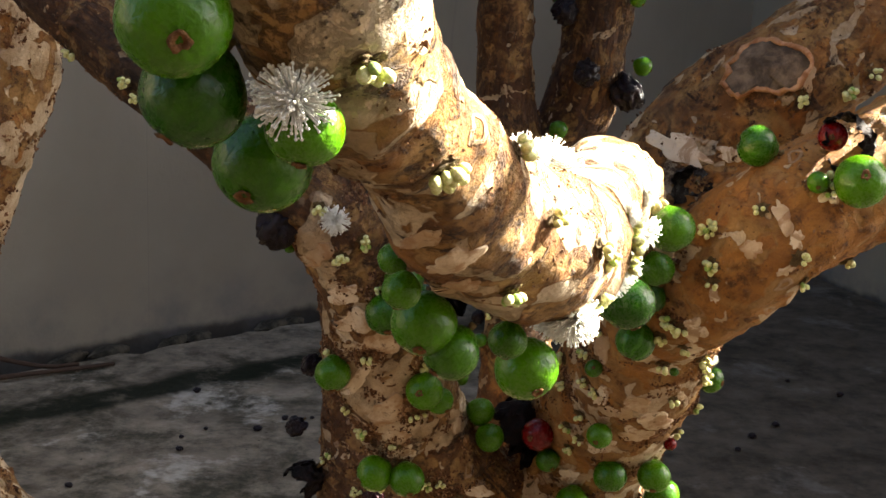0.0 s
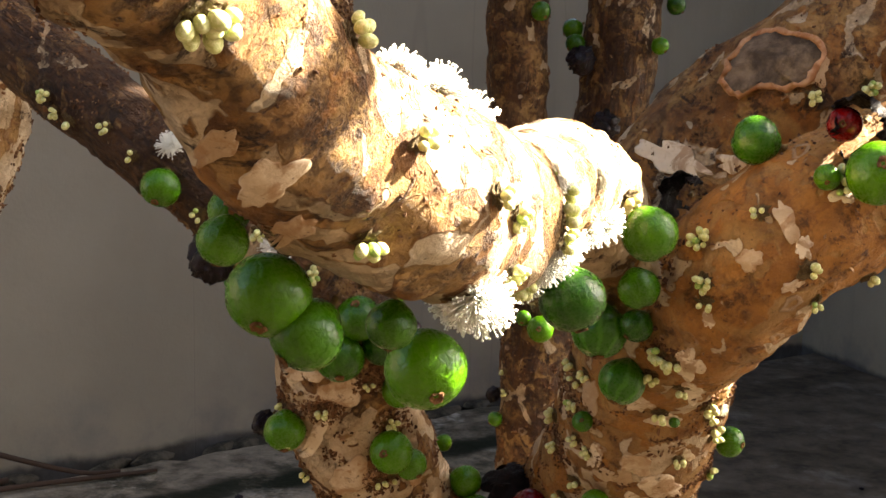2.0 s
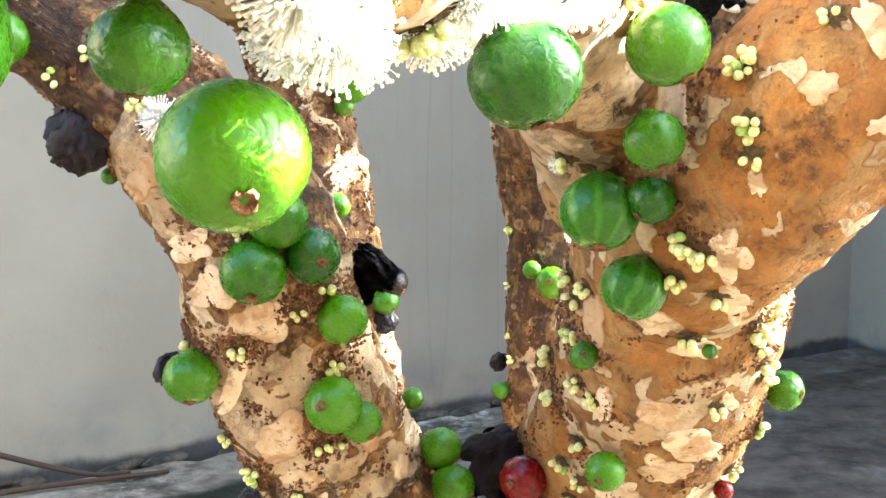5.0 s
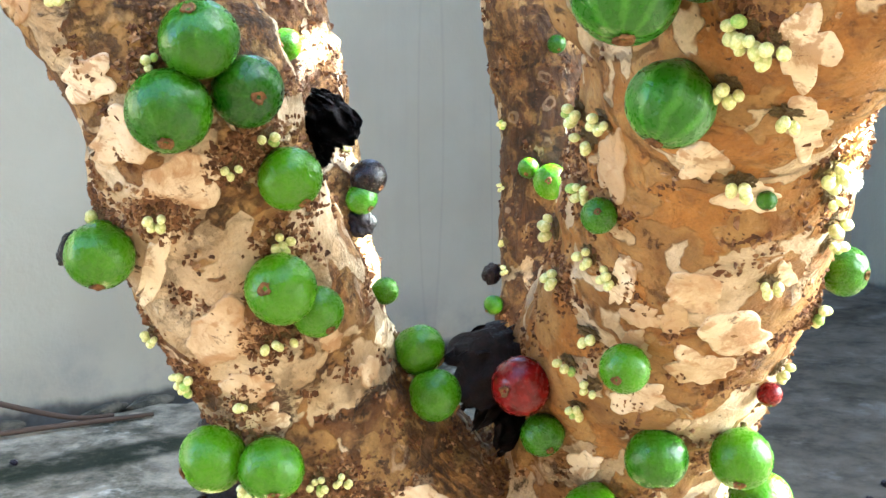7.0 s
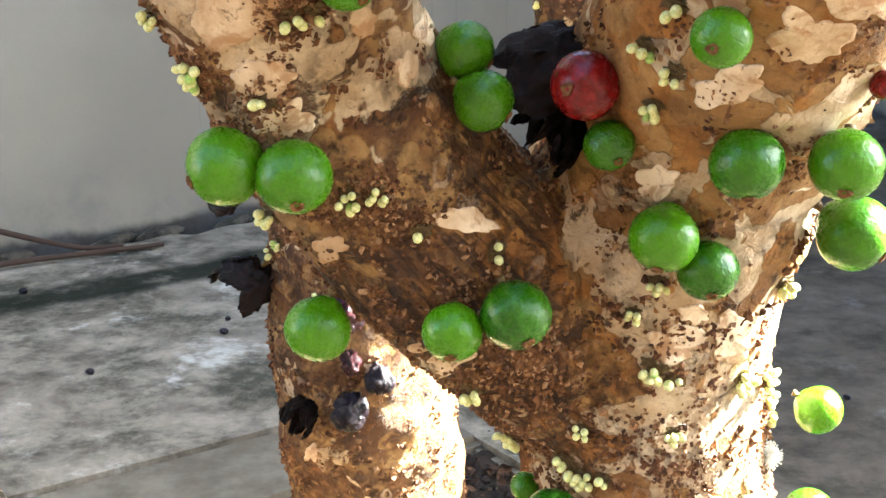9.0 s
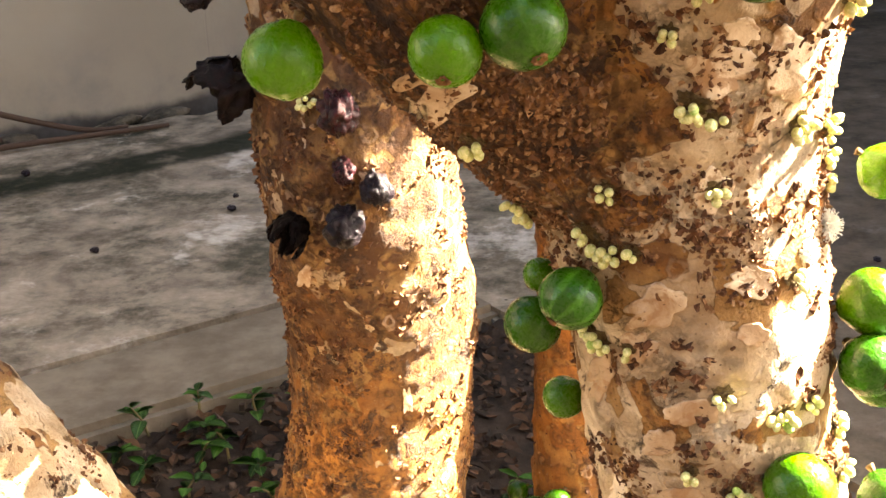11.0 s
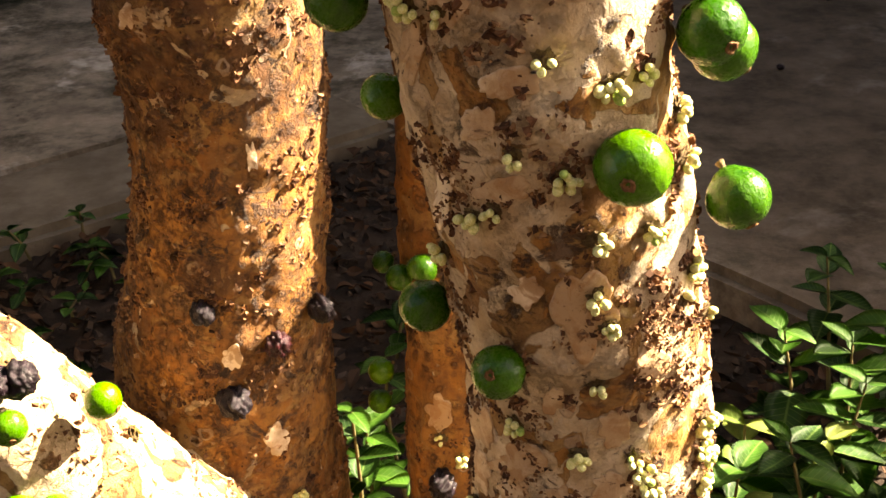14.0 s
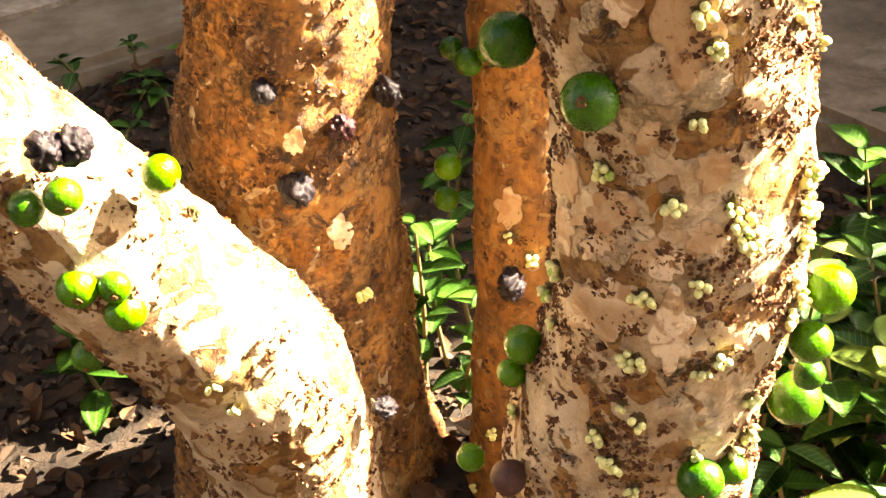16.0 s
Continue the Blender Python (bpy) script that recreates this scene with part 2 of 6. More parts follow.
# ---- the tree's wood: x, y, z, radius along each stem ----
STEMS = {
    "C": [(0.09, 0.702, -0.04, 0.088), (0.095, 0.667, 0.12, 0.068), (0.098, 0.635, 0.258, 0.0575), (0.107, 0.618, 0.314, 0.052), (0.108, 0.603, 0.38, 0.05),
          (0.103, 0.59, 0.449, 0.049), (0.084, 0.564, 0.55, 0.0455), (0.075, 0.554, 0.598, 0.0455), (0.066, 0.553, 0.65, 0.048), (0.064, 0.543, 0.7, 0.05),
          (0.068, 0.52, 0.76, 0.051)],
    "R": [(0.066, 0.535, 0.73, 0.048), (0.07, 0.518, 0.77, 0.049), (0.078, 0.49, 0.808, 0.0495), (0.083, 0.434, 0.86, 0.045), (0.081, 0.376, 0.915, 0.0415),
          (0.077, 0.335, 0.95, 0.036), (0.075, 0.31, 0.968, 0.03)],
    "F": [(0.055, 0.365, 0.945, 0.028), (0.037, 0.305, 0.985, 0.027), (0.016, 0.247, 1.007, 0.025), (0.004, 0.20, 1.012, 0.0225), (-0.014, 0.14, 1.010, 0.0205), (-0.024, 0.112, 1.010, 0.0245),
          (-0.039, 0.085, 1.0155, 0.0268), (-0.068, 0.045, 1.033, 0.026), (-0.089, -0.01, 1.066, 0.019), (-0.109, -0.052, 1.093, 0.0235), (-0.12, -0.09, 1.14, 0.024),
          (-0.12, -0.1, 1.24, 0.023), (-0.1, -0.1, 1.4, 0.02)],
    "R2": [(0.078, 0.353, 0.925, 0.036), (0.094, 0.305, 0.956, 0.0355), (0.114, 0.286, 0.982, 0.0335), (0.145, 0.288, 1, 0.0335), (0.2, 0.298, 1.028, 0.033),
          (0.3, 0.313, 1.09, 0.031), (0.42, 0.333, 1.2, 0.028)],
    "R3": [(0.078, 0.404, 0.93, 0.04), (0.089, 0.392, 0.986, 0.04), (0.112, 0.39, 1.022, 0.0373), (0.142, 0.378, 1.046, 0.0364), (0.19, 0.374, 1.085, 0.035),
          (0.3, 0.384, 1.17, 0.033), (0.42, 0.404, 1.32, 0.03)],
    "L": [(0.05, 0.553, 0.665, 0.04), (0.02, 0.538, 0.7, 0.0425), (-0.012, 0.514, 0.735, 0.0415), (-0.05, 0.491, 0.789, 0.0386), (-0.067, 0.467, 0.834, 0.0388),
          (-0.078, 0.445, 0.874, 0.0375), (-0.088, 0.417, 0.924, 0.0335), (-0.115, 0.4, 0.965, 0.028)],
    "L2": [(-0.088, 0.417, 0.924, 0.0315), (-0.115, 0.4, 0.965, 0.0278), (-0.16, 0.398, 0.998, 0.0235), (-0.21, 0.418, 1.032, 0.0225),
           (-0.3, 0.458, 1.1, 0.022), (-0.42, 0.508, 1.24, 0.02)],
    "A": [(-0.092, 0.88, -0.05, 0.112), (-0.096, 0.875, 0.08, 0.09), (-0.091, 0.86, 0.2, 0.077), (-0.078, 0.837, 0.32, 0.0635), (-0.066, 0.83, 0.393, 0.0555),
          (-0.062, 0.83, 0.479, 0.0565), (-0.066, 0.8, 0.574, 0.0545), (-0.07, 0.795, 0.66, 0.049), (-0.078, 0.8, 0.75, 0.042), (-0.09, 0.8, 0.85, 0.038),
          (-0.107, 0.8, 0.95, 0.035), (-0.13, 0.81, 1.1, 0.034), (-0.16, 0.81, 1.35, 0.03)],
    "G": [(-0.085, 0.83, -0.04, 0.075), (-0.094, 0.8, 0.05, 0.058), (-0.094, 0.785, 0.116, 0.054), (-0.103, 0.754, 0.205, 0.053), (-0.1465, 0.724, 0.2917, 0.0465),
          (-0.198, 0.716, 0.3626, 0.0442), (-0.279, 0.72, 0.473, 0.041), (-0.4, 0.73, 0.602, 0.041), (-0.445, 0.735, 0.7, 0.04), (-0.435, 0.74, 0.85, 0.04),
          (-0.383, 0.74, 1, 0.041), (-0.376, 0.74, 1.12, 0.041), (-0.39, 0.745, 1.35, 0.038)],
    "B": [(0.07, 0.83, -0.04, 0.058), (0.068, 0.835, 0.15, 0.042), (0.066, 0.842, 0.26, 0.036), (0.064, 0.852, 0.39, 0.034), (0.066, 0.868, 0.58, 0.033),
          (0.073, 0.888, 0.76, 0.034), (0.075, 0.905, 0.86, 0.035), (0.055, 0.905, 0.95, 0.031), (0.049, 0.91, 1.02, 0.028), (0.045, 0.91, 1.15, 0.027),
          (0.03, 0.92, 1.4, 0.025)],
    "B2": [(0.078, 0.925, 0.82, 0.033), (0.1, 0.925, 0.9, 0.034), (0.125, 0.92, 0.97, 0.035), (0.137, 0.92, 1.03, 0.034), (0.145, 0.92, 1.15, 0.033),
          (0.15, 0.93, 1.4, 0.03)],
}
# pale sheets, honey orange, crust: how much of each a stem shows
# L2: dark crusty bark, with the limb's shade put into the tone too
TONES = {"C": (0.86, 0.64, 0.50), "R": (0.62, 0.68, 0.34), "F": (0.62, 0.42, 0.60), "R2": (0.40, 0.85, 0.36), "R3": (0.48, 0.55, 0.60), "L": (0.86, 0.40, 0.50), "L2": (0.16, 0.05, 0.72),
         "A": (0.42, 0.05, 0.56), "G": (0.82, 0.35, 0.45), "B": (0.40, 0.10, 0.64), "B2": (0.38, 0.10, 0.68)}
# tones at the foot of a stem, and the stretch over which they give way
FOOT = {"B": ((0.26, 0.58, 0.42), 0.40, 0.55), "L": ((0.14, 0.25, 0.70), 0.26, 0.60), "R": ((0.68, 0.62, 0.42), 0.1, 0.5), "F": ((0.85, 0.30, 0.5), 0.1, 0.4), "A": ((0.24, 0.56, 0.60), 0.34, 0.46)}
STEM_NAMES = {"C": "trunk", "A": "trunk", "B": "trunk", "G": "trunk"}


def fuse(keys, voxel):
    """The stems named, melted into one skin with soft crotches."""
    bm = bmesh.new()
    for k in keys:
        tube(bm, STEMS[k], 28, 0.008)
    bmesh.ops.recalc_face_normals(bm, faces=bm.faces)
    ob = new("skin", mesh_of("skin", bm))
    mod = ob.modifiers.new("voxels", "REMESH")
    mod.mode, mod.voxel_size = "VOXEL", voxel
    mod = ob.modifiers.new("soft", "SMOOTH")
    mod.factor, mod.iterations = 0.5, 14
    me = bpy.data.meshes.new_from_object(ob.evaluated_get(bpy.context.evaluated_depsgraph_get()))
    old = ob.data
    bpy.data.objects.remove(ob), bpy.data.meshes.remove(old)
    return me


def nearest_stem(co, keys):
    """For points: the stem each one belongs to, its local grain axes, and the mixed tone."""
    best = np.full(len(co), 1e9)
    who = np.zeros(len(co), int)
    grain = np.zeros((len(co), 3))
    tone, weight = np.zeros((len(co), 3)), np.zeros(len(co))
    for i, k in enumerate(keys):
        s = spline(STEMS[k], 0.006)
        d, a, b = frames_along(s)
        run = np.concatenate(([0], np.cumsum(np.linalg.norm(np.diff(s[:, :3], axis=0), axis=1))))
        for lo in range(0, len(co), 20000):
            c = co[lo:lo + 20000]
            gap = np.linalg.norm(c[:, None] - s[None, :, :3], axis=2) - s[None, :, 3]
            j = gap.argmin(1)
            g = gap[np.arange(len(c)), j]
            w = np.exp(-np.maximum(g, 0) / 0.006)
            foot, u0, u1 = FOOT.get(k, (TONES[k], 0.0, 1.0))
            u = np.clip((run[j] / run[-1] - u0) / (u1 - u0), 0, 1)[:, None]
            tone[lo:lo + 20000] += w[:, None] * (np.array(foot) * (1 - u) + np.array(TONES[k]) * u)
            weight[lo:lo + 20000] += w
            sel = g < best[lo:lo + 20000]
            q = c - s[j, :3]
            local = np.stack(((q * a[j]).sum(1), (q * b[j]).sum(1), run[j] + (q * d[j]).sum(1) + 3 * i), 1)
            grain[lo:lo + 20000][sel] = local[sel]
            best[lo:lo + 20000][sel] = g[sel]
            who[lo:lo + 20000][sel] = i
    return who, grain, tone / np.maximum(weight, 1e-9)[:, None]


def roughen(me, lumps):
    """Swellings, dents and knots pushed along the normals."""
    n = len(me.vertices)
    co, no = np.empty(n * 3), np.empty(n * 3)
    me.vertices.foreach_get("co", co), me.vertices.foreach_get("normal", no)
    co, no = co.reshape(-1, 3), no.reshape(-1, 3)
    h = np.empty(n)
    for i, c in enumerate(co):
        v = Vector(c)
        h[i] = lumps * (0.0030 * noise.noise(v * 24) + 0.0016 * noise.noise(v * 62 + Vector((7, 3, 1)))) \
            + 0.0009 * noise.noise(v * 150) + 0.0006 * abs(noise.noise(v * 290)) \
            + 0.0016 * max(0.0, noise.noise(v * 95 + Vector((1, 9, 4))) - 0.28) / 0.4
    co += no * h[:, None]
    me.vertices.foreach_set("co", co.ravel())
    me.update()
    return co


def skin_parts(keys, owner, voxel=0.0026, lumps=1.0):
    me = fuse(keys, voxel)
    co = roughen(me, lumps)
    who, grain, tone = nearest_stem(co, keys)
    loops = np.empty(len(me.loops), int)
    me.loops.foreach_get("vertex_index", loops)
    size = np.empty(len(me.polygons), int)
    me.polygons.foreach_get("loop_total", size)
    start = np.empty(len(me.polygons), int)
    me.polygons.foreach_get("loop_start", start)
    quads = np.stack([loops[start + np.minimum(i, size - 1)] for i in range(4)], 1)
    normals = np.empty(len(co) * 3)
    me.vertices.foreach_get("normal", normals)
    normals = normals.reshape(-1, 3)
    side = who[quads[:, 0]]
    made = {}
    for i, k in enumerate(keys):
        f = quads[(side == i) & (size == 4)]
        used, back = np.unique(f, return_inverse=True)
        out = bpy.data.meshes.new(STEM_NAMES.get(k, "limb"))
        out.from_pydata(co[used].tolist(), [], back.reshape(-1, 4).tolist())
        out.materials.append(BARK)
        out.polygons.foreach_set("use_smooth", [True] * len(out.polygons))
        for name, data in (("grain", grain), ("tone", tone)):
            out.attributes.new(name, "FLOAT_VECTOR", "POINT").data.foreach_set("vector", data[used].astype(np.float32).ravel())
        out.normals_split_custom_set_from_vertices(normals[used].tolist())
        made[k] = part(STEM_NAMES.get(k, "limb"), out, owner)
    bpy.data.meshes.remove(me)
    return made


tree = tagged(new("fruit_tree"), "many-stemmed fruit tree with flaking cream and orange-brown bark", "tree")
wood = skin_parts(["C", "R", "F", "R2", "R3", "L", "L2"], tree)
wood.update(skin_parts(["A", "G"], tree, 0.0030, 1.25))
wood.update(skin_parts(["B", "B2"], tree, 0.0032))


# ---- ground, slab, kerb and walls ----
ALONG, ACROSS = Vector((0.819, 0.574, 0)), Vector((-0.574, 0.819, 0))   # along the garden wall, and towards it
CORNER = Vector((-0.47, 1.54, 0))                                        # a point of the kerb's front edge


def plan(u, v, z=0.0):
    """A place given along the kerb and across it."""
    return CORNER + ALONG * u + ACROSS * v + Vector((0, 0, z))


def soil_material():
    n = Nodes("soil", 0.95, 0.2)
    col = n.mix(n.ramp(n.noise(30, 6, 0.7), 0.3, 0.7), (0.010, 0.007, 0.005), (0.045, 0.030, 0.020))
    col = n.mix(n.ramp(n.noise(6, 3), 0.5, 0.7, 0.0, 0.5), col, (0.06, 0.042, 0.028))
    return n.done(col, None, n.bump(n.noise(120, 6, 0.75), 0.006))


def concrete_material():
    n = Nodes("weathered_concrete", 0.92, 0.1)
    col = n.mix(n.ramp(n.noise(9, 6, 0.65, 0.4), 0.3, 0.7), (0.16, 0.130, 0.095), (0.33, 0.275, 0.205))
    moss = n.ramp(n.math("ADD", n.noise(4.6, 8, 0.74, 0.2), n.math("MULTIPLY", n.noise(22, 4), 0.22)), 0.52, 0.76)
    col = n.mix(n.math("MULTIPLY", moss, 0.85), col, (0.022, 0.024, 0.013))
    across = n.node("VectorMath", operation="DOT_PRODUCT")
    n.put(across.inputs[0], n.coord), n.put(across.inputs[1], tuple(ACROSS))
    chalk = n.ramp(n.math("ADD", n.noise(3.6, 8, 0.66, 0.3), n.math("MULTIPLY", n.noise(45, 4), 0.18)), 0.64, 0.76)
    col = n.mix(n.math("MULTIPLY", chalk, 0.65), col, (0.58, 0.53, 0.45))
    band = n.math("ABSOLUTE", n.math("SUBTRACT", n.math("ADD", across.outputs["Value"], n.math("MULTIPLY_ADD", n.noise(4, 5, 0.6), 0.16, -0.08)), CORNER.dot(ACROSS) + 1.06))
    gutter = n.math("MULTIPLY", n.ramp(band, 0.035, 0.095, 1.0, 0.0), n.ramp(n.noise(14, 5, 0.7), 0.3, 0.5, 0.6, 1.0))
    col = n.mix(n.math("MULTIPLY", gutter, 0.95), col, (0.010, 0.013, 0.007))
    col = n.mix(n.math("MULTIPLY", n.ramp(n.voro(26), 0.03, 0.09, 1.0, 0.0), n.ramp(n.noise(5, 2), 0.5, 0.6)), col, (0.02, 0.016, 0.012))
    col = n.mix(0.6, col, n.mix(n.ramp(n.noise(55, 8, 0.75), 0.35, 0.65), (0.68, 0.68, 0.68), (1.0, 1.0, 1.0)), "MULTIPLY")
    # deep shade over the slab's eastern part, put into the colour as brown
    east_shade = n.math("ADD", n.split(n.coord)[0], n.math("MULTIPLY_ADD", n.noise(2.2, 5, 0.6), 0.7, -0.35))
    col = n.mix(n.ramp(east_shade, 0.15, 0.55, 0.0, 0.78), col, n.mix(n.ramp(n.noise(12, 6, 0.7), 0.3, 0.7), (0.035, 0.026, 0.018), (0.10, 0.078, 0.055)))
    h = n.math("ADD", n.noise(70, 6, 0.7), n.math("MULTIPLY", n.noise(9, 4), 2.5))
    return n.done(col, None, n.bump(h, 0.003))


def kerb_material():
    n = Nodes("kerb_concrete", 0.92, 0.1)
    col = n.mix(n.ramp(n.noise(14, 6, 0.65), 0.3, 0.7), (0.10, 0.082, 0.058), (0.175, 0.145, 0.105))
    col = n.mix(n.ramp(n.noise(5, 5, 0.7), 0.56, 0.72, 0.0, 0.6), col, (0.05, 0.048, 0.035))
    return n.done(col, None, n.bump(n.noise(140, 5, 0.7), 0.002))


def plaster_material():
    n = Nodes("painted_plaster", 0.85, 0.3)
    z = n.split(n.coord)[2]
    col = n.mix(n.ramp(n.noise(1.6, 5, 0.6), 0.3, 0.7), (0.268, 0.228, 0.166), (0.320, 0.275, 0.205))
    streak = n.noise(7, 5, 0.6, vec=n.scaled(n.coord, (1, 1, 0.08)))
    col = n.mix(n.ramp(streak, 0.55, 0.78, 0.0, 0.35), col, (0.21, 0.18, 0.14))
    crack = n.ramp(n.math("ABSOLUTE", n.math("SUBTRACT", n.noise(0.9, 3, 0.5, vec=n.scaled(n.coord, (1, 1, 0.06))), 0.5)), 0.0, 0.0022, 1.0, 0.0)
    col = n.mix(n.math("MULTIPLY", crack, 0.10), col, (0.07, 0.065, 0.058))
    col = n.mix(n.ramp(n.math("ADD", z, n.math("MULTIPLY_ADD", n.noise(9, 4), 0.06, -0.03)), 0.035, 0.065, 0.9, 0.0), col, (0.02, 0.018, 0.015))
    splash = n.math("MULTIPLY", n.ramp(z, 0.02, 0.30, 1.0, 0.0), n.ramp(n.noise(5, 5, 0.65), 0.35, 0.7))
    col = n.mix(n.math("MULTIPLY", splash, 0.65), col, (0.12, 0.118, 0.115))
    h = n.math("ADD", n.noise(55, 5, 0.6), n.math("MULTIPLY", crack, -0.3))
    return n.done(col, None, n.bump(h, 0.0015))


def rubble_material():
    n = Nodes("mossy_rubble", 0.9, 0.25)
    col = n.mix(n.ramp(n.noise(18, 6, 0.7), 0.35, 0.7), (0.018, 0.016, 0.010), (0.11, 0.09, 0.062))
    return n.done(col, None, n.bump(n.noise(90, 5, 0.7), 0.004))


# dark boards for the unseen wall that cuts the fill light
def fill_block_material():
    n = Nodes("dark_stained_boards", 0.7, 0.25)
    col = n.mix(n.ramp(n.noise(5, 5, 0.6, vec=n.scaled(n.coord, (6, 6, 0.4))), 0.3, 0.7), (0.030, 0.019, 0.012), (0.075, 0.048, 0.030))
    return n.done(col, None, n.bump(n.noise(30, 4, vec=n.scaled(n.coord, (6, 6, 0.3))), 0.002))


FILL_BLOCK = fill_block_material()
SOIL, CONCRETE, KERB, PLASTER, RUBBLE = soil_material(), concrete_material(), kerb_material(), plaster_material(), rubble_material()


def grid_mesh(name, us, vs, place, material):
    co = [place(u, v) for u in us for v in vs]
    n = len(vs)
    faces = [(i * n + j, (i + 1) * n + j, (i + 1) * n + j + 1, i * n + j + 1) for i in range(len(us) - 1) for j in range(n - 1)]
    me = bpy.data.meshes.new(name)
    me.from_pydata(co, [], faces)
    me.materials.append(material)
    me.polygons.foreach_set("use_smooth", [True] * len(me.polygons))
    return new(name, me)


def reach(lo, hi, step):
    """Even steps near the tree, then growing ones out to the horizon."""
    far = [0.5, 1.2, 2.5, 5, 10, 20, 45, 100, 300]
    return [lo - f for f in far[::-1]] + list(np.arange(lo, hi, step)) + [hi + f for f in far]


def soil_place(x, y):
    p = Vector((x, y, 0))
    near = 1.0 if abs(x) < 2 and abs(y - 1) < 2 else 0.0
    v = (p - CORNER).dot(ACROSS)
    h = near * (0.012 * noise.noise(p * 5) + 0.007 * noise.noise(p * 17) + 0.004 * noise.noise(p * 45)) - 0.02
    for q, r in (((0.09, 0.70), 0.17), ((-0.08, 0.87), 0.22), ((0.07, 0.83), 0.12)):
        h += 0.03 * math.exp(-((x - q[0]) ** 2 + (y - q[1]) ** 2) / r ** 2)
    h += 0.042 * max(0.0, 1 + v / 0.4) if v < 0 else 0.0
    return (x, y, h if v < -0.015 else -0.03)


tagged(grid_mesh("ground", reach(-1.2, 1.2, 0.022), reach(0.2, 2.0, 0.022), soil_place, SOIL), kind="structure")


def slab_block(name, rim, top, thick, material, seed, bevel=0.012):
    """A poured slab from its outline in plan, edges worn."""
    bm = bmesh.new()
    face = bm.faces.new([bm.verts.new((*p[:2], top)) for p in rim])
    ext = bmesh.ops.extrude_face_region(bm, geom=[face])["geom"]
    bmesh.ops.translate(bm, verts=[e for e in ext if isinstance(e, bmesh.types.BMVert)], vec=(0, 0, -thick))
    bmesh.ops.recalc_face_normals(bm, faces=bm.faces)
    bmesh.ops.bevel(bm, geom=[e for e in bm.edges if all(w.co.z > top - 1e-4 for w in e.verts)], offset=bevel, segments=2, affect="EDGES")
    return tagged(new(name, mesh_of(name, bm, material, False)), kind="structure")


def edge_line(a, b, wobble, seed, step=0.05):
    """Points from a to b with a chipped, uneven course."""
    n = max(2, int((b - a).length / step))
    side = Vector((-(b - a).y, (b - a).x, 0)).normalized()
    return [a.lerp(b, i / n) + side * wobble * (noise.noise(Vector((i * 0.9, seed, 0))) + 0.6 * noise.noise(Vector((i * 0.27, seed + 5, 0)))) for i in range(n + 1)]


kerb = slab_block("kerb", edge_line(plan(-4, 0), plan(0.62, 0), 0.006, 1) + edge_line(plan(0.62, 0.205), plan(-4, 0.205), 0.003, 2), 0.038, 0.10, KERB, 1)
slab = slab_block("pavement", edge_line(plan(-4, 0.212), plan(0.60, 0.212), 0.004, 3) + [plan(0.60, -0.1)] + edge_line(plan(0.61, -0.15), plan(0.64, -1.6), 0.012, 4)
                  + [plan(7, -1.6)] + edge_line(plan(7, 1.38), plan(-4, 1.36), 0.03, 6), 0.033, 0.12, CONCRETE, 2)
# broken edge between the slab and the wall
for i in range(26):
    rnd = random.Random(i + 40)
    u, w, l = -1.4 + i * 0.16 + rnd.uniform(-0.05, 0.05), rnd.uniform(0.02, 0.045), rnd.uniform(0.04, 0.10)
    bm = bmesh.new()
    bmesh.ops.create_icosphere(bm, subdivisions=2, radius=1)
    for q in bm.verts:
        q.co = Vector((q.co.x * l, q.co.y * w, q.co.z * 0.016)) * (1 + 0.3 * noise.noise(q.co * 1.8 + Vector((i, 0, 0))))
    rub = new("rubble", mesh_of("rubble", bm, RUBBLE, False))
    rub.matrix_world = Matrix.Translation(plan(u, 1.40 + rnd.uniform(-0.02, 0.02), 0.028)) @ Matrix.Rotation(0.61 + rnd.uniform(-0.5, 0.5), 4, "Z")
    tagged(rub, "flat broken piece of old concrete at the wall's foot", "rubble", "broken concrete at the wall")


def wall_block(name, a, b, thick, height, material):
    """A straight wall with plan ends a and b, its face on the line."""
    d = (b - a).normalized()
    back = Vector((-d.y, d.x, 0)) * thick
    bm = bmesh.new()
    foot = [a, b, b + back, a + back]
    lo = [bm.verts.new((p.x, p.y, -0.1)) for p in foot]
    hi = [bm.verts.new((p.x, p.y, height)) for p in foot]
    bm.faces.new(lo[::-1]), bm.faces.new(hi)
    for k in range(4):
        bm.faces.new((lo[k], lo[(k + 1) % 4], hi[(k + 1) % 4], hi[k]))
    return tagged(new(name, mesh_of(name, bm, material, False)), kind="structure")


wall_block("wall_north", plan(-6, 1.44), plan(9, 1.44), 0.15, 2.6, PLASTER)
# unseen dark wall added on the bed's near side to cut fill light
wall_block("wall_south", Vector((6, -1.9, 0)), Vector((-5, -1.9, 0)), 0.15, 2.8, FILL_BLOCK)
# unseen wall added to the east to keep the sun off the pavement
side = Vector((-0.250, 0.968, 0))
foot = Vector((2.4, 1.655, 0))
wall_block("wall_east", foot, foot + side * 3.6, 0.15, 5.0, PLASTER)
# unseen pillar added to shade the foot of stem A
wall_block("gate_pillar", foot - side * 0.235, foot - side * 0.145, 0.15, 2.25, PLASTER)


def dead_twig(pts, r):
    ob = tagged(new("twig", mesh_of("twig", tube(bmesh.new(), [(*p, r * (1 - 0.12 * i)) for i, p in enumerate(pts)], 8, 0.02), TWIG)), "thin dry brown twig lying by the wall", "twig")
    return ob


